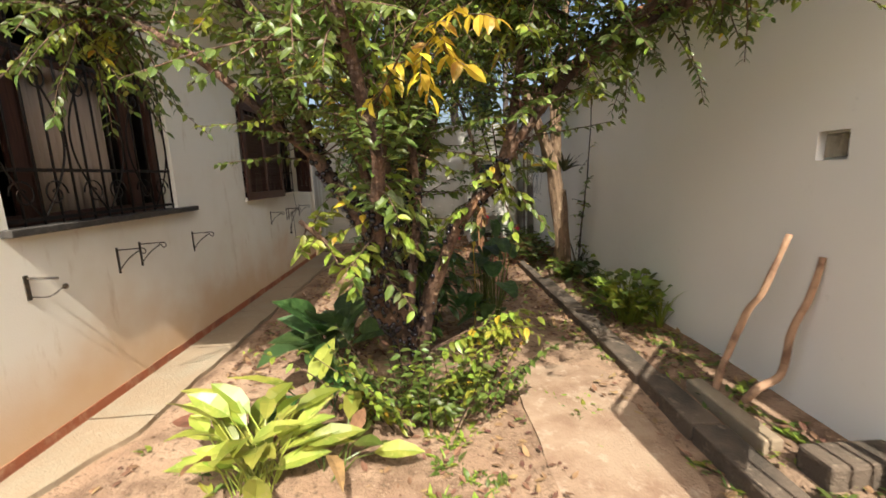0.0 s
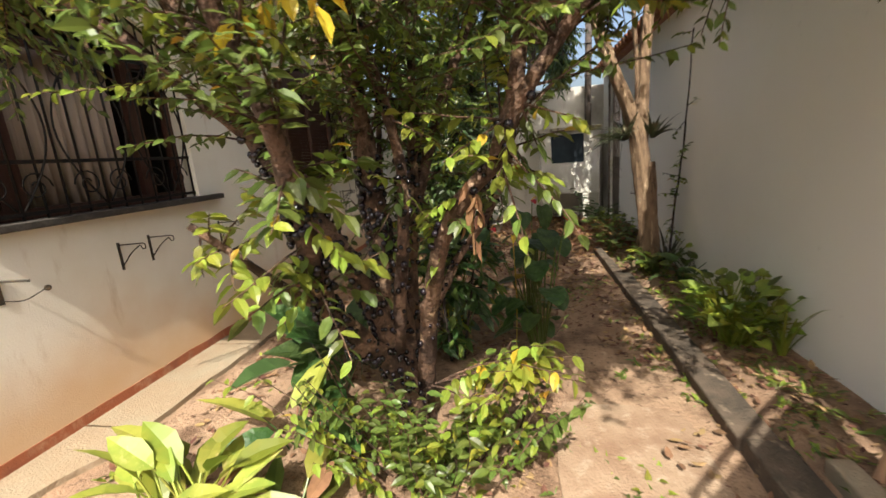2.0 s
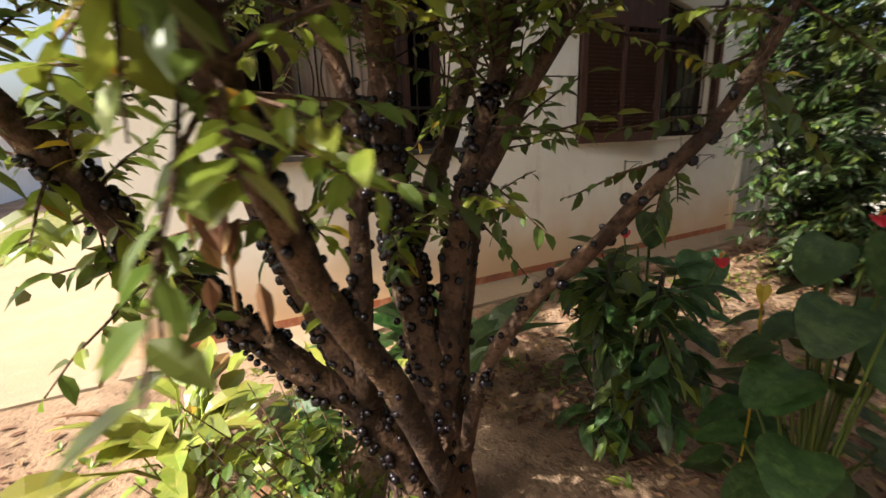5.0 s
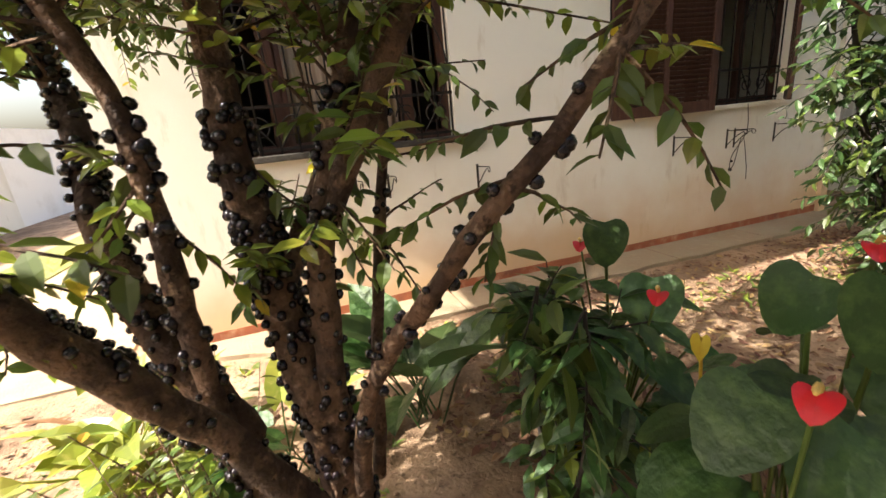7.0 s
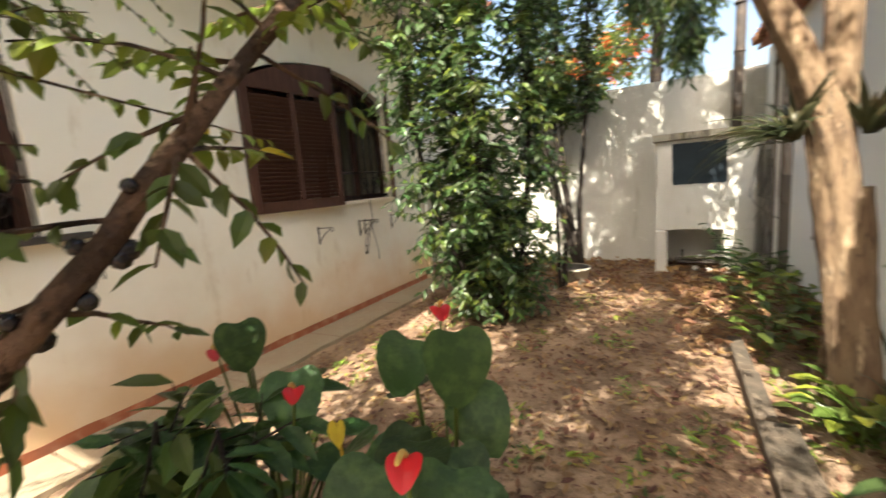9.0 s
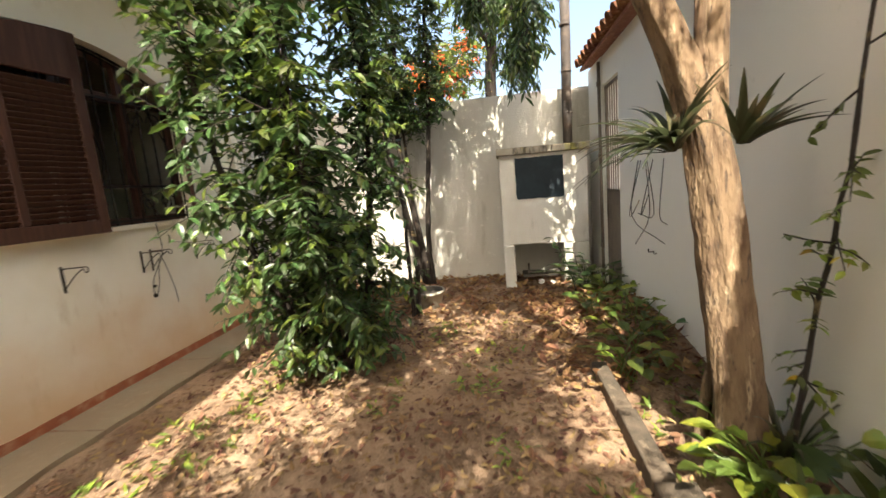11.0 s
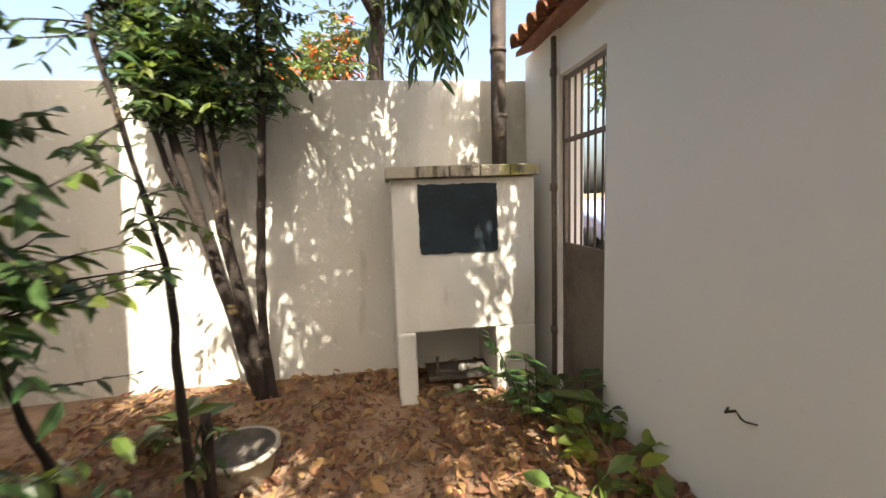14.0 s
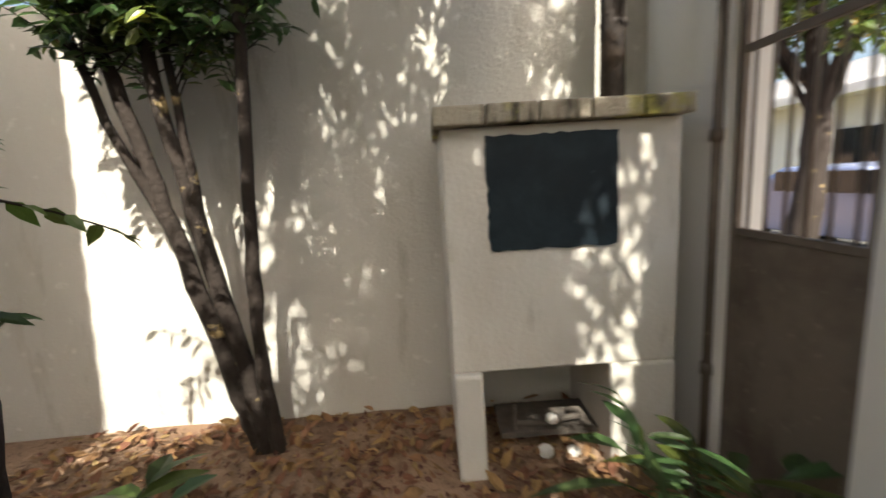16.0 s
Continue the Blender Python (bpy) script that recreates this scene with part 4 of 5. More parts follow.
for k in range(16):
    T.twig(Vector((.2 + .02 * k, 2.75, .45 + .01 * k)), Vector((.9, -.35 + .05 * (k % 5), .25 + .1 * (k % 4))), T.rng.uniform(.3, .6), .006, 11, .085, 1, droop=.3)
T.make("berry_tree", "many-stemmed tree with black berries on its brown bark", "bark_dark", LEAVES)

# bunch of withered leaves hung on the tree
m = Mesh()
rg = random.Random(6)
for k in range(16):
    p = Vector((.50 + rg.uniform(-.04, .04), 2.42 + rg.uniform(-.04, .04), 1.38 + rg.uniform(-.14, .1)))
    m.leaf(p, (rg.uniform(-.4, .4), rg.uniform(-.4, .4), -1), rand_dir(rg), rg.uniform(.05, .10), .03, fold=.6, droop=.1)
m.tube(smooth_line([(.50, 2.47, 1.46), (.50, 2.43, 1.38), (.50, 2.42, 1.2)], 4), .004, 5)
tagged(m.make("withered_leaves", "leaf_dry"), "bunch of withered orange-brown leaves caught in the branches", "dry leaves")

# pale tree by the boundary wall
def fluted(T, pts, r0, r1, sides=26):
    """A limb with long ridges and furrows that run along it, like twisted strands."""
    line = smooth_line(pts, 7)
    k, n = len(T.wood.v), len(line)
    for i, p in enumerate(line):
        d = (line[min(i + 1, n - 1)] - line[max(i - 1, 0)]).normalized()
        u = d.cross(Vector((0, 1, 0))).normalized()
        w = d.cross(u)
        rad = r0 + (r1 - r0) * i / (n - 1)
        for j in range(sides):
            a = 2 * math.pi * j / sides
            q = a + p.z * .35
            f = .30 * noise.noise(Vector((math.cos(q) * 1.5, math.sin(q) * 1.5, p.z * .5 + p.y * 9))) + .26 * noise.noise(Vector((math.cos(q) * 4, math.sin(q) * 4, p.z * .9))) + .10 * noise.noise(Vector((math.cos(q) * 9, math.sin(q) * 9, p.z * 5)))
            T.wood.v.append(tuple(p + (u * math.cos(a) + w * math.sin(a)) * rad * (1 + f)))
    for i in range(n - 1):
        for j in range(sides):
            a, b = k + i * sides + j, k + i * sides + (j + 1) % sides
            T.wood.f.append((a, b, b + sides, a + sides))
    T.wood.f += [tuple(k + j for j in reversed(range(sides))), tuple(k + (n - 1) * sides + j for j in range(sides))]
    T.wood.s += [0] * ((n - 1) * sides + 2)
    return line


T = Tree(5)
P1 = fluted(T, [(2.16, 6.06, -.1), (2.13, 6.06, .5), (2.06, 6.06, 1.1), (1.99, 6.06, 1.6), (1.88, 6.06, 1.95), (1.70, 6.08, 2.4), (1.5, 6.2, 3.1), (1.3, 6.3, 3.9)], .112, .05)
P2 = fluted(T, [(2.18, 6.21, -.1), (2.14, 6.19, .6), (2.08, 6.17, 1.1), (2.06, 6.16, 1.6), (2.06, 6.16, 2.3), (2.12, 6.2, 3.1), (2.2, 6.2, 3.9)], .092, .045)
P3 = fluted(T, [(2.22, 6.26, -.05), (2.22, 6.24, .5), (2.20, 6.22, .95), (2.17, 6.20, 1.31)], .075, .05)
P4 = fluted(T, [(2.0, 6.12, 1.75), (1.98, 6.10, 2.05), (1.97, 6.10, 2.4), (1.9, 6.1, 3.2)], .03, .018)
for k in range(7):
    a = k * .9 + .3
    fluted(T, [(2.15 + .2 * math.cos(a), 6.16 + .2 * math.sin(a), -.06), (2.15 + .13 * math.cos(a), 6.16 + .13 * math.sin(a), .12), (2.14 + .08 * math.cos(a), 6.15 + .08 * math.sin(a), .5)], .05, .025)
crown = [P1, P2]
# unseen boughs, added where their leaves shade and dapple the far wall
for end in ((.3, 7.0, 4.7), (1.0, 7.7, 4.9), (.9, 6.6, 4.9), (.2, 8.3, 5.0), (1.8, 7.6, 4.7), (.6, 5.6, 4.9), (1.6, 8.5, 4.9), (.8, 8.9, 4.8), (.2, 9.0, 5.0), (2.0, 8.9, 4.8)):
    st = P1[-8]
    e = Vector(end)
    crown.append(T.limb([st, st.lerp(e, .5) + Vector((0, 0, .25)), e], .04, .015, 7))
for ln in crown[:2]:
    T.spray(ln, .82, 1, 40, .9, 14, .085, .1, (0, 0, 1), box=(.2, 2.4, 5.2, 8, 3.0, 5.4), droop=.35)
for ln in crown[2:]:
    T.spray(ln, .2, 1, 88, .75, 13, .115, .05, (0, 0, 1), box=(-.3, 2.6, 4.8, 9.9, 3.5, 5.6), droop=.35)
T.make("tree", "pale peeling double-stemmed tree with a broken stub", "bark_pale", ["leaf_dark", "leaf_tree", "leaf_young"])


def strap_plant(name, label, at, count, length, width, mat_name, seed, up=0.5, spread=1.0, category="plant", lean=(0, 0, 0), sag=.16):
    rg = random.Random(seed)
    m = Mesh()
    for k in range(count):
        a = 2 * math.pi * k / count + rg.uniform(-.3, .3)
        d = Vector((math.cos(a) * spread, math.sin(a) * spread, up * rg.uniform(.5, 1.6))) + Vector(lean)
        d.normalize()
        L = length * rg.uniform(.6, 1.15)
        n = 9
        p = Vector(at) + 0.02 * Vector((math.cos(a), math.sin(a), 0))
        side = d.cross(Vector((0, 0, 1))).normalized()
        k0 = len(m.v)
        for i in range(n + 1):
            t = i / n
            w = width * (1 - t ** 2.2) * .5 + .0015
            up_v = side.cross(d).normalized()
            m.v += [tuple(p - side * w + up_v * w * .5), tuple(p), tuple(p + side * w + up_v * w * .5)]
            d = (d + Vector((0, 0, -sag - .06 * rg.random()))).normalized()
            p = p + d * (L / n)
        for i in range(n):
            q = k0 + 3 * i
            m.f += [(q, q + 1, q + 4, q + 3), (q + 1, q + 2, q + 5, q + 4)]
            m.s += [0, 0]
    return tagged(m.make(name, mat_name, True), label, category)


strap_plant("bromeliad", "dark grey-green strap-leaved bromeliad growing on the pale trunk", (1.84, 6.03, 1.58), 46, .40, .036, "leaf_strap", 3, 1.0, lean=(-.75, -.25, .15), sag=.09)
strap_plant("bromeliad", "stiff dark bromeliad on the wall side of the trunk", (2.15, 6.07, 1.58), 22, .32, .04, "leaf_strap", 8, 1.3, lean=(.45, -.3, .2), sag=.04)
strap_plant("bromeliad", "wiry dry bromeliad leaves arching from the trunk", (1.82, 6.01, 1.57), 9, .58, .012, "leaf_strap", 9, .7, lean=(-.9, -.2, 0), sag=.1)
m = Mesh()
rg = random.Random(8)
for k in range(6):
    x0 = 1.80 + rg.uniform(-.08, .1)
    m.tube(smooth_line([(x0, 6.12, 1.55), (x0 - .03 + rg.uniform(-.05, .05), 6.08, 1.3), (x0 + rg.uniform(-.08, .08), 6.06, 1.2 + rg.uniform(-.1, .2))], 4), .002, 4)
tagged(m.make("hanging_roots", "bark_stem"), "thin dry roots hanging below the bromeliad", "dry roots")


# leafy bush by the house and slim dark trees near the far wall
def leafy_bush(name, label, stems, mats, seed, size, twigs, leaves, length, box, bark="bark_stem"):
    T = Tree(seed)
    for pts, r0, r1, t0, share in stems:
        ln = T.limb(pts, r0, r1, 8)
        T.spray(ln, t0, 1, int(twigs * share), length, leaves, size, .1, (0, 0, 0, 1), box=box, wide=.4, droop=.3)
    return T.make(name, label, bark, mats)


leafy_bush("leafy_bush", "tall dense dark green leafy bush beside the walkway",
           [([(-.35, 7.5, -.05), (-.45, 7.4, .8), (-.6, 7.3, 1.8), (-.7, 7.25, 2.6), (-.7, 7.2, 3.4)], .035, .014, .06, 1),
            ([(-.28, 7.65, -.05), (-.15, 7.7, .8), (-.05, 7.75, 1.8), (.0, 7.6, 2.6), (.0, 7.4, 3.4)], .032, .014, .06, 1),
            ([(-.5, 7.7, -.05), (-.75, 7.75, .9), (-.9, 7.7, 2.0), (-1.0, 7.6, 3.0)], .028, .012, .06, .9),
            ([(-.3, 7.4, -.05), (-.22, 7.1, .6), (-.2, 6.85, 1.2), (-.2, 6.7, 1.9), (-.2, 6.7, 2.9), (-.1, 6.8, 4.0)], .026, .012, .06, 1),
            ([(-.4, 7.4, -.05), (-.6, 7.0, .7), (-.75, 6.75, 1.5), (-.8, 6.6, 2.4), (-.8, 6.6, 3.2), (-.9, 6.7, 4.0)], .026, .012, .06, .9)],
           ["leaf_dark", "leaf_tree", "leaf_young"], 21, .10, 300, 10, .46, (-1.55, .42, 6.0, 8.2, .1, 4.2))
leafy_bush("slim_tree", "slim dark many-stemmed tree with yellow lichen patches",
           [([(-.10, 10.32, -.05), (-.2, 10.28, .5), (-.36, 10.22, 1.4), (-.52, 10.18, 2.2), (-.7, 10.1, 3.2), (-.7, 10.0, 4.2)], .058, .022, .6, 1),
            ([(-.06, 10.32, -.05), (-.13, 10.28, .6), (-.24, 10.22, 1.5), (-.33, 10.18, 2.3), (-.25, 10.1, 3.2), (-.2, 10.0, 4.3)], .058, .024, .5, 1),
            ([(0, 10.30, -.05), (-.02, 10.28, .7), (.06, 10.22, 1.6), (.15, 10.18, 2.5), (.2, 10.1, 3.3), (.25, 10.0, 4.2)], .048, .02, .45, 1),
            ([(-.36, 10.22, 1.4), (-.54, 10.15, 1.9), (-.66, 10.1, 2.5), (-.85, 10.0, 3.2)], .03, .014, .45, 1),
            ([(-.12, 10.28, .6), (-.2, 10.22, 1.2), (-.22, 10.2, 1.9), (-.28, 10.15, 3.0)], .036, .016, .55, 1)],
           ["leaf_dark", "leaf_tree", "leaf_young"], 22, .095, 185, 12, .42, (-.85, .6, 9.2, 10.6, 2.4, 4.8))
leafy_bush("sapling", "thin dark sapling with sparse long leaves",
           [([(-.02, 8.8, -.05), (-.02, 8.8, .8), (-.03, 8.85, 1.3), (-.14, 8.9, 1.8), (-.3, 8.95, 2.6)], .026, .012, .5, 1),
            ([(-.62, 8.75, -.05), (-.60, 8.75, .4), (-.66, 8.7, .8), (-.74, 8.65, 1.4), (-.85, 8.6, 2.0)], .024, .01, .5, 1)],
           ["leaf_dark", "leaf_tree", "leaf_young"], 23, .10, 18, 7, .4, (-1.8, .2, 8.3, 9.9, .9, 3.2))
leafy_bush("sapling", "cut dark stump with a few low leaves",
           [([(.03, 8.86, -.05), (.05, 8.86, .3), (.06, 8.86, .60)], .035, .028, .6, 1)],
           ["leaf_dark", "leaf_tree", "leaf_young"], 24, .08, 6, 5, .2, (-1.8, .2, 8.3, 9.9, .1, 3.2))

# drooping bough of the neighbour's tree over the wall, and the tree itself behind
T = Tree(31)
tr = T.limb([(.9, 13.2, -.1), (.95, 13.0, 2.0), (1.1, 12.6, 4.0), (1.3, 12.0, 5.2)], .16, .07)
for pts in ([(1.1, 12.6, 4.0), (1.3, 11.4, 4.6), (1.38, 10.3, 4.0), (1.42, 9.75, 2.95)], [(1.1, 12.6, 4.0), (.6, 11.4, 4.6), (.8, 10.2, 4.3), (1.0, 9.6, 3.7)],
            [(1.3, 12.0, 5.2), (1.6, 10.6, 5.0), (1.55, 9.8, 3.9), (1.5, 9.5, 3.0)]):
    ln = T.limb(pts, .05, .012, 7)
    T.spray(ln, .5, 1, 90, .5, 14, .13, -.5, (0, 0, 1), box=(.5, 2.0, 8.8, 11.5, 2.25, 5.6), wide=.26, droop=.8, shape="lance")
T.spray(tr, .5, 1, 60, 1.2, 14, .13, .2, (0, 0, 1), wide=.3)
T.make("overhanging_tree", "tree with drooping boughs of long dark leaves", "bark_stem", ["leaf_dark", "leaf_tree", "leaf_young"])


# feathery stem by the barbecue
T = Tree(73)
for k in range(3):
    T.twig(Vector((1.98 + .05 * k, 9.36 + .04 * k, -.02)), Vector((-.05 + .06 * k, -.05, 1)), .85 - .18 * k, .009, 16, .19, 0, droop=.35, wide=.2, jitter=.15, shape="lance")
T.make("feather_leaf_plant", "dark upright plant with narrow leaves in pairs", "bark_stem", ["leaf_dark", "leaf_tree", "leaf_young"], category="plant")

# rusty hook in the boundary wall
m = Mesh()
m.tube([(RX, 8.12, .74), (RX - .05, 8.12, .74), (RX - .055, 8.10, .77)], .006, 6)
m.tube(smooth_line([(RX - .004, 8.11, .74), (RX - .02, 8.06, .73), (RX - .015, 8.0, .745)], 4), .004, 5)
tagged(m.make("wall_hook", "hook_iron"), "small rusty hook with a bit of wire in the wall", "hook")


def crown_tree(name, label, at, height, radius, seed, mats, size, count=70):
    T = Tree(seed)
    x, y = at
    tr = T.limb([(x, y, -.1), (x + .1, y, height * .4), (x, y + .1, height * .75)], .2, .1)
    for k in range(9):
        a = 2 * math.pi * k / 9 + T.rng.uniform(-.3, .3)
        s = tr[T.rng.randrange(6, len(tr))]
        e = Vector((x + math.cos(a) * radius * .8, y + math.sin(a) * radius * .8, height * T.rng.uniform(.7, 1.0)))
        ln = T.limb([s, s.lerp(e, .5) + Vector((0, 0, .3)), e], .06, .015, 6)
        T.spray(ln, .35, 1, count, radius * .38, 11, size, .3, (0, 0, 0, 0, 0, 1), wide=.42)
    return T.make(name, label, "bark_stem", mats)


crown_tree("flowering_tree", "distant green tree with orange-red blossom", (-1.4, 19.5), 6.6, 2.3, 41, ["leaf_tree", "blossom", "blossom"], .24, 40)
crown_tree("street_tree", "leafy street tree beyond the gate", (6.2, 13.6), 5.0, 1.7, 42, LEAVES, .18, 34)

# ---- plants in the beds ----
def blade_plant(name, label, at, count, length, width, mats, seed, stalk=0.2, shape="lance", spread=.9, dry=.12, category="plant", group=""):
    rg = random.Random(seed)
    m = Mesh()
    for k in range(count):
        a = 2 * math.pi * rg.random()
        d = Vector((math.cos(a) * spread, math.sin(a) * spread, rg.uniform(.5, 1.6))).normalized()
        b = Vector(at) + Vector((rg.uniform(-.1, .1), rg.uniform(-.1, .1), 0))
        s = stalk * rg.uniform(.5, 1.3)
        e = b + d * s
        m.tube([b - Vector((0, 0, .03)), b.lerp(e, .5) + Vector((0, 0, .03)), e], .005, 4, slot=0)
        d2 = Vector((d.x, d.y, d.z * .4)).normalized()
        L = length * rg.uniform(.65, 1.2)
        sl = 2 if rg.random() < dry else (1 if rg.random() < .35 else 0)
        m.leaf(e, d2, Vector((0, 0, 1)) + .5 * rand_dir(rg), L, width * rg.uniform(.8, 1.2), sl, fold=.3, droop=rg.uniform(.15, .5), shape=shape)
    return tagged(m.make(name, mats, False), label, category, group)


blade_plant("lance_leaf_plant", "low plant with long yellow-green variegated leaves", (-.76, 2.12, 0.02), 58, .25, .11, ["leaf_lance", "leaf_young", "leaf_dry"], 51, .32, spread=.62, dry=.07)
blade_plant("lance_leaf_plant", "low plant with long green leaves by the tree", (-.38, 2.15, 0.02), 9, .30, .10, ["leaf_tree", "leaf_lance", "leaf_dry"], 52, .2, dry=.15)
blade_plant("elephant_ear", "dark green plant with big arrow leaves", (-.62, 3.45, 0.02), 16, .36, .26, ["leaf_anthurium", "leaf_dark", "leaf_dark"], 53, .42, "heart", .6, dry=0)
blade_plant("elephant_ear", "dark green plant with big drooping leaves", (-.60, 2.85, 0.02), 9, .34, .20, ["leaf_anthurium", "leaf_dark", "leaf_lance"], 54, .28, "heart", .8, dry=.1)
blade_plant("broadleaf_bush", "bright green broad-leaved low bush against the wall", (2.18, 4.05, 0.08), 150, .11, .09, ["leaf_young", "leaf_tree", "leaf_young"], 55, .40, "heart", .8, dry=0)
strap_plant("grass_clump", "tall upright grass-like clump by the wall", (2.36, 3.82, .08), 16, .5, .02, "leaf_young", 56, 2.4, .5)
strap_plant("grass_clump", "dark strap-leaved clump at the tree foot", (2.32, 6.0, .08), 18, .6, .03, "leaf_strap", 57, 2.2, .6)
blade_plant("broadleaf_weed", "green broad-leaved plants at the tree foot", (2.14, 5.85, 0.08), 46, .12, .08, ["leaf_tree", "leaf_young", "leaf_dark"], 58, .3, "lance", 1.0, dry=0)
blade_plant("broadleaf_weed", "dark green broad-leaved weed by the wall", (2.30, 5.45, 0.08), 18, .17, .10, ["leaf_dark", "leaf_tree", "leaf_dark"], 59, .26, "heart", 1.0, dry=0)
for k, (px, py) in enumerate(((2.12, 7.5), (2.2, 8.0), (2.02, 8.35), (2.25, 8.75), (1.95, 7.1))):
    blade_plant("broadleaf_weed", "leafy green weed in the side bed", (px, py, 0.08), 20, .14, .09, ["leaf_tree", "leaf_young", "leaf_dark"], 60 + k, .28, "lance", 1.0, dry=.05, group="weeds in the side bed")
blade_plant("long_leaf_plant", "plant with long dark arching leaves near the barbecue", (2.12, 9.45, 0.05), 15, .34, .07, ["leaf_dark", "leaf_tree", "leaf_dark"], 70, .34, "lance", .9, dry=0)
blade_plant("long_leaf_plant", "leafy dark plant beside the metal gate", (2.25, 9.15, 0.05), 26, .15, .09, ["leaf_dark", "leaf_tree", "leaf_young"], 71, .3, "lance", .9, dry=0)
blade_plant("low_plant", "low dark leaves among the litter by the wall", (-.5, 9.75, 0.03), 14, .26, .10, ["leaf_dark", "leaf_tree", "leaf_dry"], 72, .14, "lance", .9, dry=.3)


def anthurium(at, count, seed, height=.55, reach=.38, blooms=(), big=(), low=.2):
    rg = random.Random(seed)
    root = tagged(new("anthurium"), "anthurium with glossy heart leaves and red flowers", "plant", group="anthuriums")
    st, lf = Mesh(), Mesh()
    at = Vector(at)
    for k in range(count):
        a = 2 * math.pi * (k + rg.random() * .6) / count * 2.4
        r = reach * rg.uniform(.25, 1)
        e = at + Vector((math.cos(a) * r, math.sin(a) * r, height * rg.uniform(low, 1.0)))
        d = Vector((math.cos(a), math.sin(a), -.35 + rg.uniform(-.2, .3))).normalized()
        L = rg.uniform(.12, .21)
        if e.x + d.x * L > .99:      # nothing grows out over the trodden path
            continue
        st.tube(smooth_line([at - Vector((0, 0, .05)), at.lerp(e, .5) + Vector((0, 0, .08)), e], 3), .005, 5)
        lf.leaf(e, d, Vector((math.cos(a) * .4, math.sin(a) * .4, 1)), L, L * .9, 1 if rg.random() < .06 else 0, fold=.22, droop=.25, shape="heart")
    for tip, d, normal, L in big:
        tip = Vector(tip)
        st.tube(smooth_line([at - Vector((0, 0, .05)), at.lerp(tip, .5) + Vector((0, 0, .06)), tip], 4), .006, 5)
        lf.leaf(tip, d, normal, L, L * .95, 0, fold=.18, droop=.2, shape="heart")
    for b, face in blooms:
        b = Vector(b)
        st.tube(smooth_line([at, at.lerp(b, .55) + Vector((0, 0, .05)), b], 4), .004, 5)
        f = Vector(face).normalized()
        fl, sp = Mesh(), Mesh()
        fl.leaf(b, (f + Vector((0, 0, -.25))).normalized(), Vector((f.x * .3, f.y * .3, 1)), .056, .056, fold=.3, droop=.35, shape="heart")
        fo = fl.make("flower", "flower_red", False, root)
        fo.modifiers.new("soft", "SUBSURF").render_levels = 1
        sp.tube(smooth_line([b + Vector((0, 0, .005)), b + f * .02 + Vector((0, 0, .022)), b + f * .055 + Vector((0, 0, .030))], 4), [.005] * 8 + [.003], 6)
        sp.make("spadix", "spadix", True, root)
    tagged(st.make("stem", "leaf_tree", True, root), kind="stuff")
    for me, nm, mt in ((lf, "leaves", ["leaf_anthurium", "leaf_yellow"]),):
        if me.f:
            ob = tagged(me.make(nm, mt, False, root), kind="stuff")
            if nm == "leaves":
                s = ob.modifiers.new("soft", "SUBSURF")
                s.levels = s.render_levels = 1
    return root


FACING = (.5, -.8, .35)
anthurium((.05, 4.12, .02), 28, 81, .92, .30, [((-.02, 4.01, 1.03), (.7, -.6, 0)), ((.46, 3.90, 1.03), (.6, -.7, .1))],
          [((.10, 4.02, 1.12), (.35, -.2, -.9), (.8, -.4, .4), .17), ((.34, 4.0, 1.0), (.4, -.5, -.75), FACING, .2)])
anthurium((.72, 4.16, .02), 30, 82, .92, .24, [((.76, 4.14, 1.19), (.6, -.8, 0))],
          [((.68, 4.10, 1.10), (-.25, -.35, -.9), (.2, -.8, .5), .18), ((.83, 4.08, 1.14), (.2, -.3, -.9), (.7, -.6, .4), .20), ((.80, 4.2, .92), (.5, -.3, -.6), FACING, .2)])
anthurium((.80, 3.88, .02), 30, 83, .84, .24, [((.96, 3.66, 1.13), (.4, -.9, 0))],
          [((.84, 3.74, 1.02), (.1, -.8, -.5), (.3, -.3, .9), .18), ((.92, 3.86, .95), (.25, -.8, -.5), (.4, -.2, .9), .2)])
m = Mesh()
m.tube(smooth_line([(.60, 3.9, .0), (.62, 3.9, .5), (.61, 3.88, .98)], 4), .004, 5)
m.leaf((.61, 3.88, .98), (.2, -.3, -.9), FACING, .06, .042, fold=.4, droop=.3, shape="heart")
tagged(m.make("yellow_leaf", "leaf_yellow"), "single yellowed heart leaf on a thin stalk", "plant")
leafy_bush("leafy_shrub", "small glossy green shrub among the anthuriums",
           [([(.12, 3.78, -.02), (.10, 3.74, .5), (.16, 3.72, .98)], .012, .006, .2, 1), ([(.2, 3.82, -.02), (.28, 3.82, .5), (.36, 3.76, .98)], .012, .006, .2, 1),
            ([(.16, 3.85, -.02), (.05, 3.88, .5), (.02, 3.86, .9)], .012, .006, .2, 1)],
           ["leaf_anthurium", "leaf_tree", "leaf_young"], 85, .13, 24, 7, .2, (-.25, .6, 3.5, 4.2, .1, 1.08))

# vine stem against the wall
T = Tree(91)
ln = T.limb([(2.33, 6.0, .0), (2.34, 5.9, .8), (2.38, 5.8, 1.6), (2.40, 5.75, 2.6)], .014, .006, 6)
T.spray(ln, .2, 1, 34, .2, 6, .055, .0, (1, 1, 0), box=(2.05, 2.44, 5, 7, .3, 3))
T.make("climbing_vine", "thin climbing stem with sparse pale leaves", "bark_stem", LEAVES, category="vine")


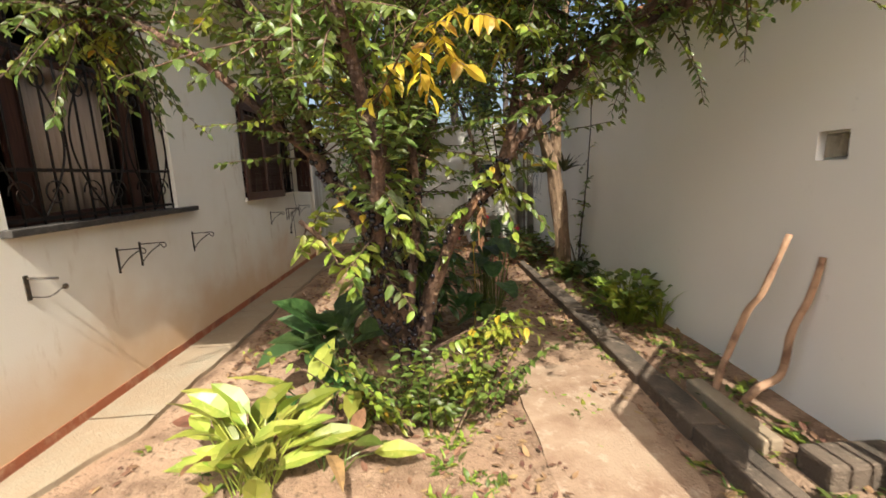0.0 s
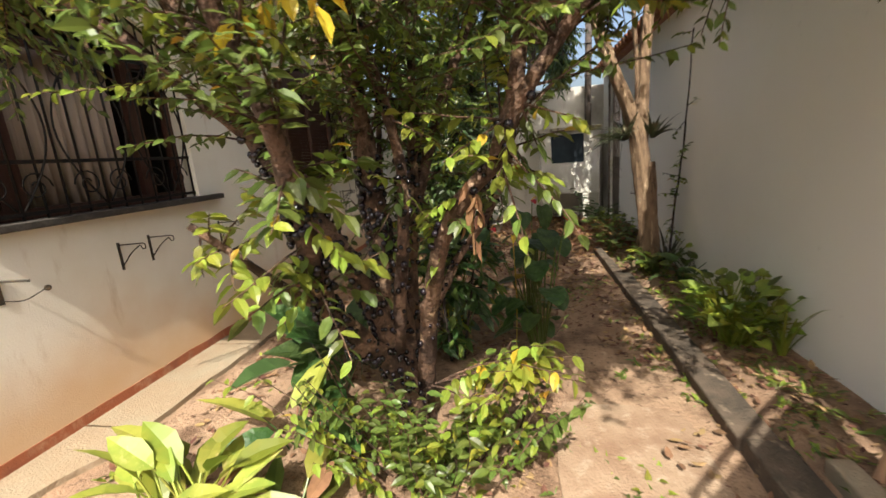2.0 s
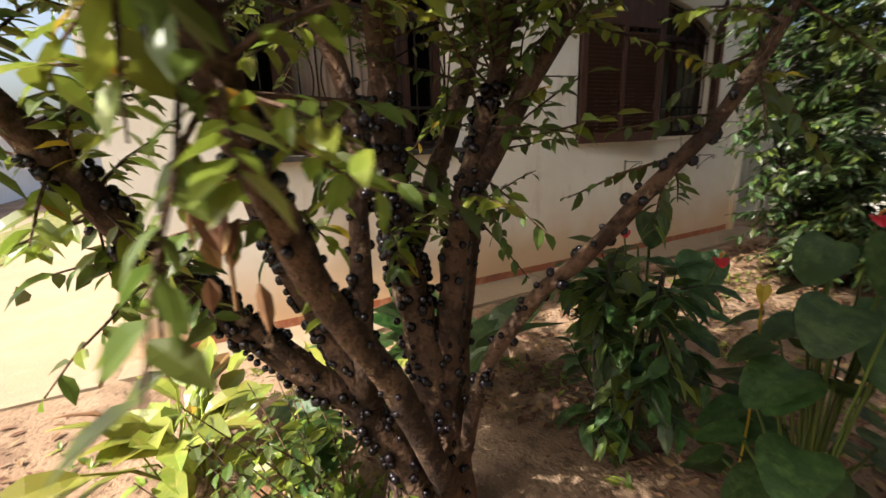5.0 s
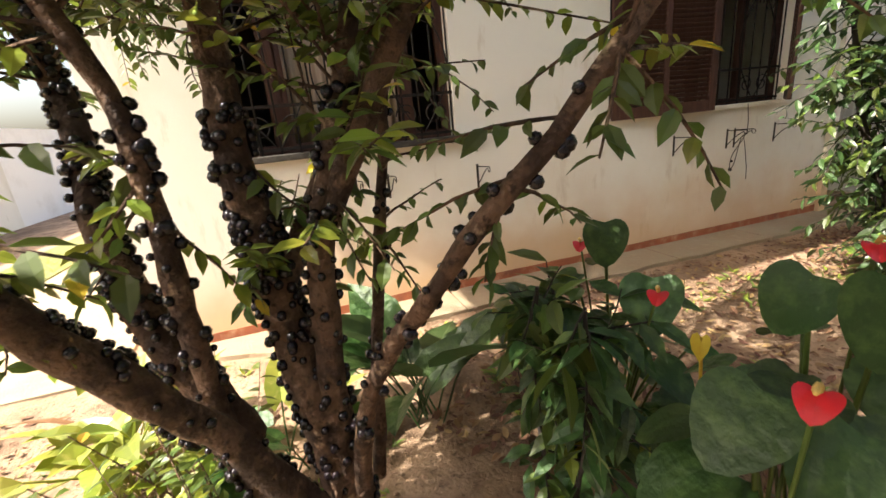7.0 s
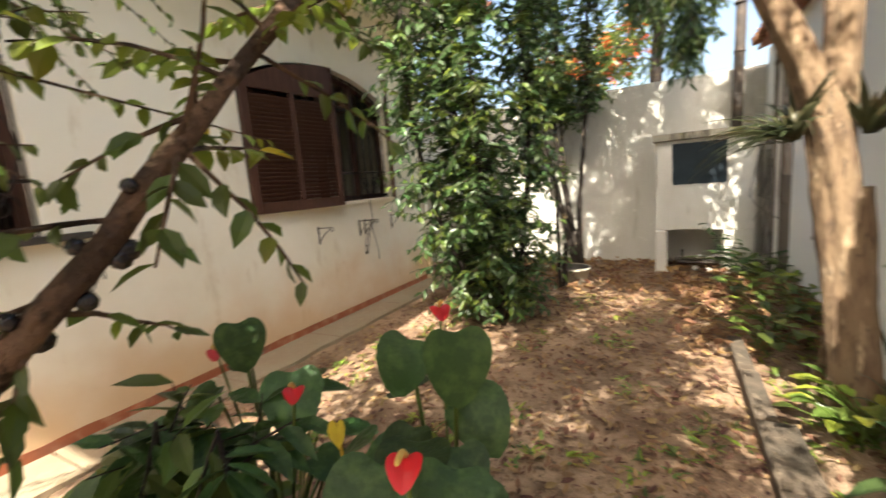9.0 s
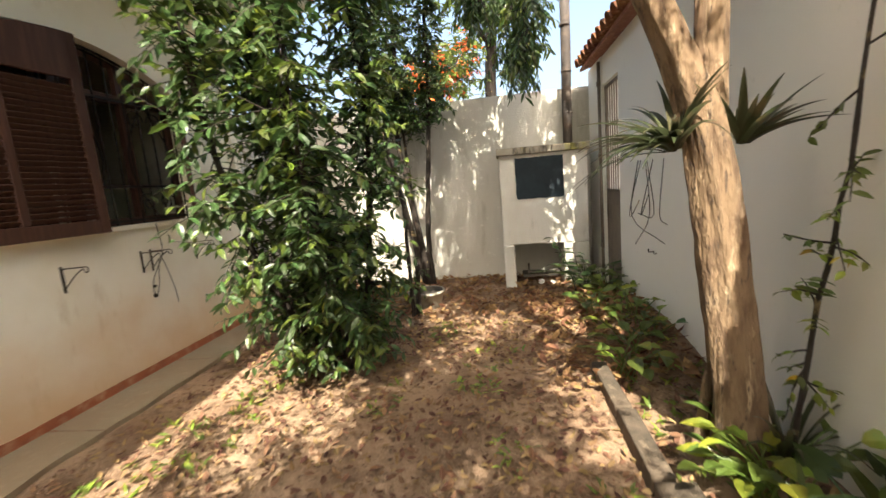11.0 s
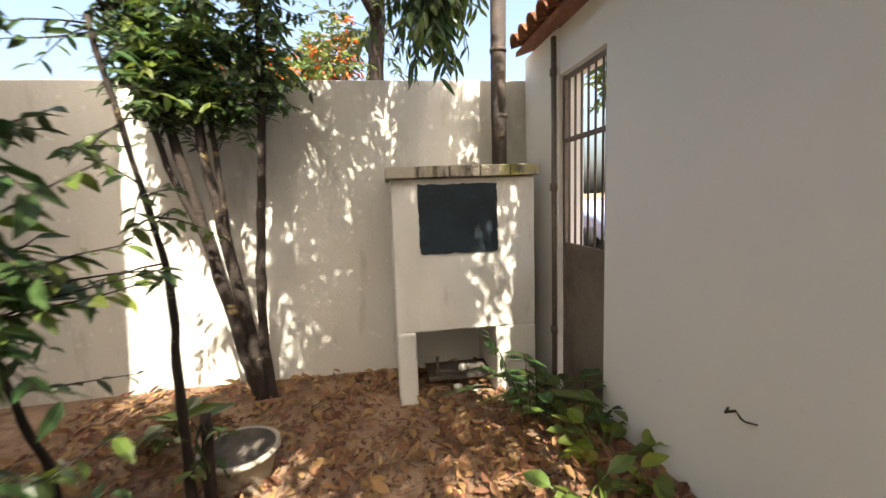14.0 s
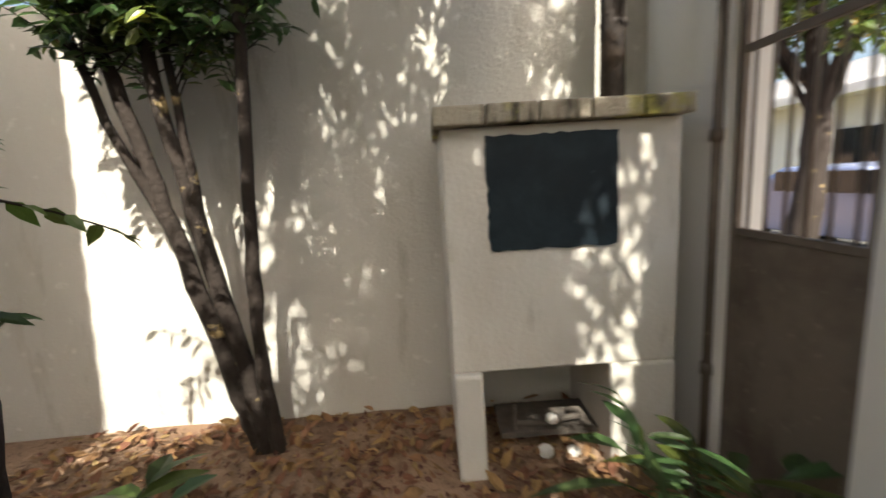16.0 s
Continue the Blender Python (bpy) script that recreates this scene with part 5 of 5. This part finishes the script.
# two bare sticks planted in the bed
def stick(pts, r0, r1, label):
    m = Mesh()
    line = smooth_line(pts, 6)
    m.tube(line, taper(len(line), r0, r1), 9, rough=.35)
    tagged(m.make("bare_stick", "stick", True), label, "stick", group="bare sticks")


stick([(2.12, 2.70, 0.0), (2.16, 2.66, .3), (2.23, 2.60, .65), (2.26, 2.52, .82), (2.33, 2.45, 1.18)], .023, .018, "bare peeling stick standing in the bed")
stick([(2.18, 2.55, 0.0), (2.24, 2.48, .18), (2.34, 2.42, .32), (2.36, 2.40, .6), (2.41, 2.36, .82), (2.43, 2.33, 1.06)], .025, .018, "crooked bare peeling stick standing in the bed")

# flower pot by the slim tree
m = Mesh()
prof = [(.13, 0.0), (.17, .12), (.20, .24), (.215, .245), (.215, .275), (.19, .275), (.18, .22), (0.0, .215)]
n = 24
for r, z in prof:
    m.v += [(r * math.cos(2 * math.pi * k / n), r * math.sin(2 * math.pi * k / n), z) for k in range(n)]
for i in range(len(prof) - 1):
    for k in range(n):
        a, b = i * n + k, i * n + (k + 1) % n
        m.f.append((a, b, b + n, a + n))
m.s = [0 if q < n * 5 else 1 for q in range(len(m.f))]
ob = m.make("flower_pot", ["terracotta", "soot"], True)
ob.location = (.08, 9.22, -0.06)
ob.scale = (1.12, 1.12, 0.95)
tagged(ob, "weathered round clay pot filled with earth", "flower pot")

# ---- beyond the gate ----
tagged(box_ob("street", (4.2, -60, -.2), (9.5, 80, 0.012), "asphalt", None, 0), "grey asphalt street beyond the gate", "street", kind="structure")
far = tagged(new("far_house"), "white house with columns across the street", "house")
m = Mesh()
m.box((13.5, 9, 0), (17, 26, 4.2))
m.make("wall", "plaster_far", parent=far)
for k in range(6):
    m = Mesh()
    m.tube([(12.9, 10 + 2.6 * k, 0), (12.9, 10 + 2.6 * k, 3.2)], .16, 12)
    m.make("column", "plaster_far", True, far)
m = Mesh()
m.box((12.6, 9, 3.2), (13.6, 26, 3.45))
m.make("porch_beam", "plaster_far", parent=far)
for k in range(3):
    m = Mesh()
    m.box((13.44, 11 + 4.2 * k, 0.9), (13.49, 12.6 + 4.2 * k, 2.3))
    m.make("window", "dark_glass", parent=far)
tagged(box_ob("lawn", (9.6, 8, -.2), (12.5, 30, .05), "grass_base", None, 0), "grass verge before the far house", "lawn", kind="structure")


def parked_car(at, turn):
    root = tagged(new("car"), "parked blue-grey car on the street", "car")
    m = Mesh()
    prof = [(-2.0, .35), (-2.05, .75), (-1.6, .95), (-1.0, 1.0), (-.55, 1.42), (.75, 1.45), (1.45, 1.0), (1.95, .9), (2.05, .6), (2.0, .35)]
    n = len(prof)
    for x, s in ((-.82, .9), (-.78, 1), (.78, 1), (.82, .9)):
        m.v += [(x, a, .35 + (z - .35) * (s if z < 1.1 else s * .97)) for a, z in prof]
    for i in range(3):
        for k in range(n):
            a, b = i * n + k, i * n + (k + 1) % n
            m.f.append((a, b, b + n, a + n))
    m.f += [tuple(range(n - 1, -1, -1)), tuple(range(3 * n, 4 * n))]
    m.s = [0] * len(m.f)
    bevel(m.make("body", "car_paint", parent=root), .05, 2)
    for x in (-.835, .825):
        for ya, yb in ((-.75, .05), (.12, .85)):
            m = Mesh()
            m.box((x, ya, 1.02), (x + .01, yb, 1.34))
            m.make("window", "dark_glass", parent=root)
    for x in (-.8, .8):
        for yy in (-1.25, 1.3):
            m = Mesh()
            m.tube([(x - .1, yy, .32), (x + .1, yy, .32)], .32, 18)
            w = m.make("wheel", "rubber", True, root)
    root.matrix_world = pose(*at, 0, 0, turn)


parked_car((7.8, 14.2, 0.012), 4)
parked_car((7.8, 19.5, 0.012), 2)

# ---- litter, weeds and pebbles ----
rg = random.Random(101)
m = Mesh()
for k in range(13500):
    if k < 4600:
        px, py = rg.uniform(-1.6, 2.4), rg.uniform(7.4, 10.6)
    elif k < 11600:
        px, py = rg.uniform(-1.6, 2.4), rg.uniform(3.4, 8.5)
    else:
        px, py = rg.uniform(-1.7, 2.4), rg.uniform(1.0, 4.5)
    if py < 4.5 and noise.noise(Vector((px * 1.3, py * 1.3, 5))) < -.05:
        continue
    a = rg.uniform(0, 6.28)
    L = rg.uniform(.025, .075)
    gz = ground_z(px, py)
    if .76 < px < 1.6 and 1.66 < py < 3.4:
        gz = max(gz, .031)
    m.leaf((px, py, gz + rg.uniform(.006, .022)), (math.cos(a), math.sin(a), rg.uniform(-.1, .35)), Vector((0, 0, 1)) + .35 * rand_dir(rg), L, L * .5, fold=rg.uniform(-.4, .6), droop=rg.uniform(-.4, .4))
tagged(m.make("leaf_litter", "litter"), "scattered dry brown fallen leaves on the earth", "leaf litter", kind="stuff")
m = Mesh()
for k in range(1900):
    if k < 800:
        px, py = rg.uniform(1.35, 2.42), rg.uniform(6.9, 9.6)
    else:
        px, py = rg.uniform(-1.5, 2.3), rg.uniform(8.6, 10.6)
    a = rg.uniform(0, 6.28)
    L = rg.uniform(.05, .13)
    m.leaf((px, py, ground_z(px, py) + rg.uniform(.01, .05)), (math.cos(a), math.sin(a), rg.uniform(-.2, .5)), Vector((0, 0, 1)) + .7 * rand_dir(rg), L, L * .5, fold=rg.uniform(-.5, .8), droop=rg.uniform(-.5, .5))
tagged(m.make("dry_leaves", "leaf_dry"), "heap of big curled brown dry leaves in the bed", "leaf litter", kind="stuff")
m = Mesh()
for k in range(1700):
    px, py = rg.uniform(1.88, 2.4) if k % 8 == 0 else rg.uniform(-1.6, 2.4), rg.uniform(1.2, 8.5)
    if px < 1.88 and noise.noise(Vector((px * 1.6, py * 1.6, 9))) < .12:
        continue
    gz = ground_z(px, py)
    for j in range(rg.randrange(4, 9)):
        a = rg.uniform(0, 6.28)
        L = rg.uniform(.03, .085)
        m.leaf((px + rg.uniform(-.03, .03), py + rg.uniform(-.03, .03), gz - .004), (math.cos(a) * .7, math.sin(a) * .7, rg.uniform(.3, 1)), (0, 0, 1), L, L * rg.uniform(.15, .5), slot=rg.randrange(2), droop=.4)
tagged(m.make("small_weeds", ["leaf_tree", "leaf_young"]), "small green weeds and grass tufts in the earth", "weeds", kind="stuff")
m = Mesh()
for k in range(700):
    px, py = rg.uniform(-1.7, 2.4), rg.uniform(1.0, 9)
    r = rg.uniform(.004, .016)
    m.ball((px, py, ground_z(px, py) + r * .3), r, rings=3, segs=5, squash=.7)
tagged(m.make("pebbles", "dirt"), "small clods and pebbles on the earth", "pebbles", kind="stuff")
m = Mesh()
for k in range(2600):
    px, py = rg.uniform(-7, -2.6), rg.uniform(-1.35, -.35)
    a = rg.uniform(0, 6.28)
    m.leaf((px, py, .028), (math.cos(a) * .6, math.sin(a) * .6, 1), (0, 0, 1), rg.uniform(.03, .07), .008, droop=.4)
tagged(m.make("grass", "leaf_lance"), "short dry grass blades on the strip", "grass", kind="stuff")
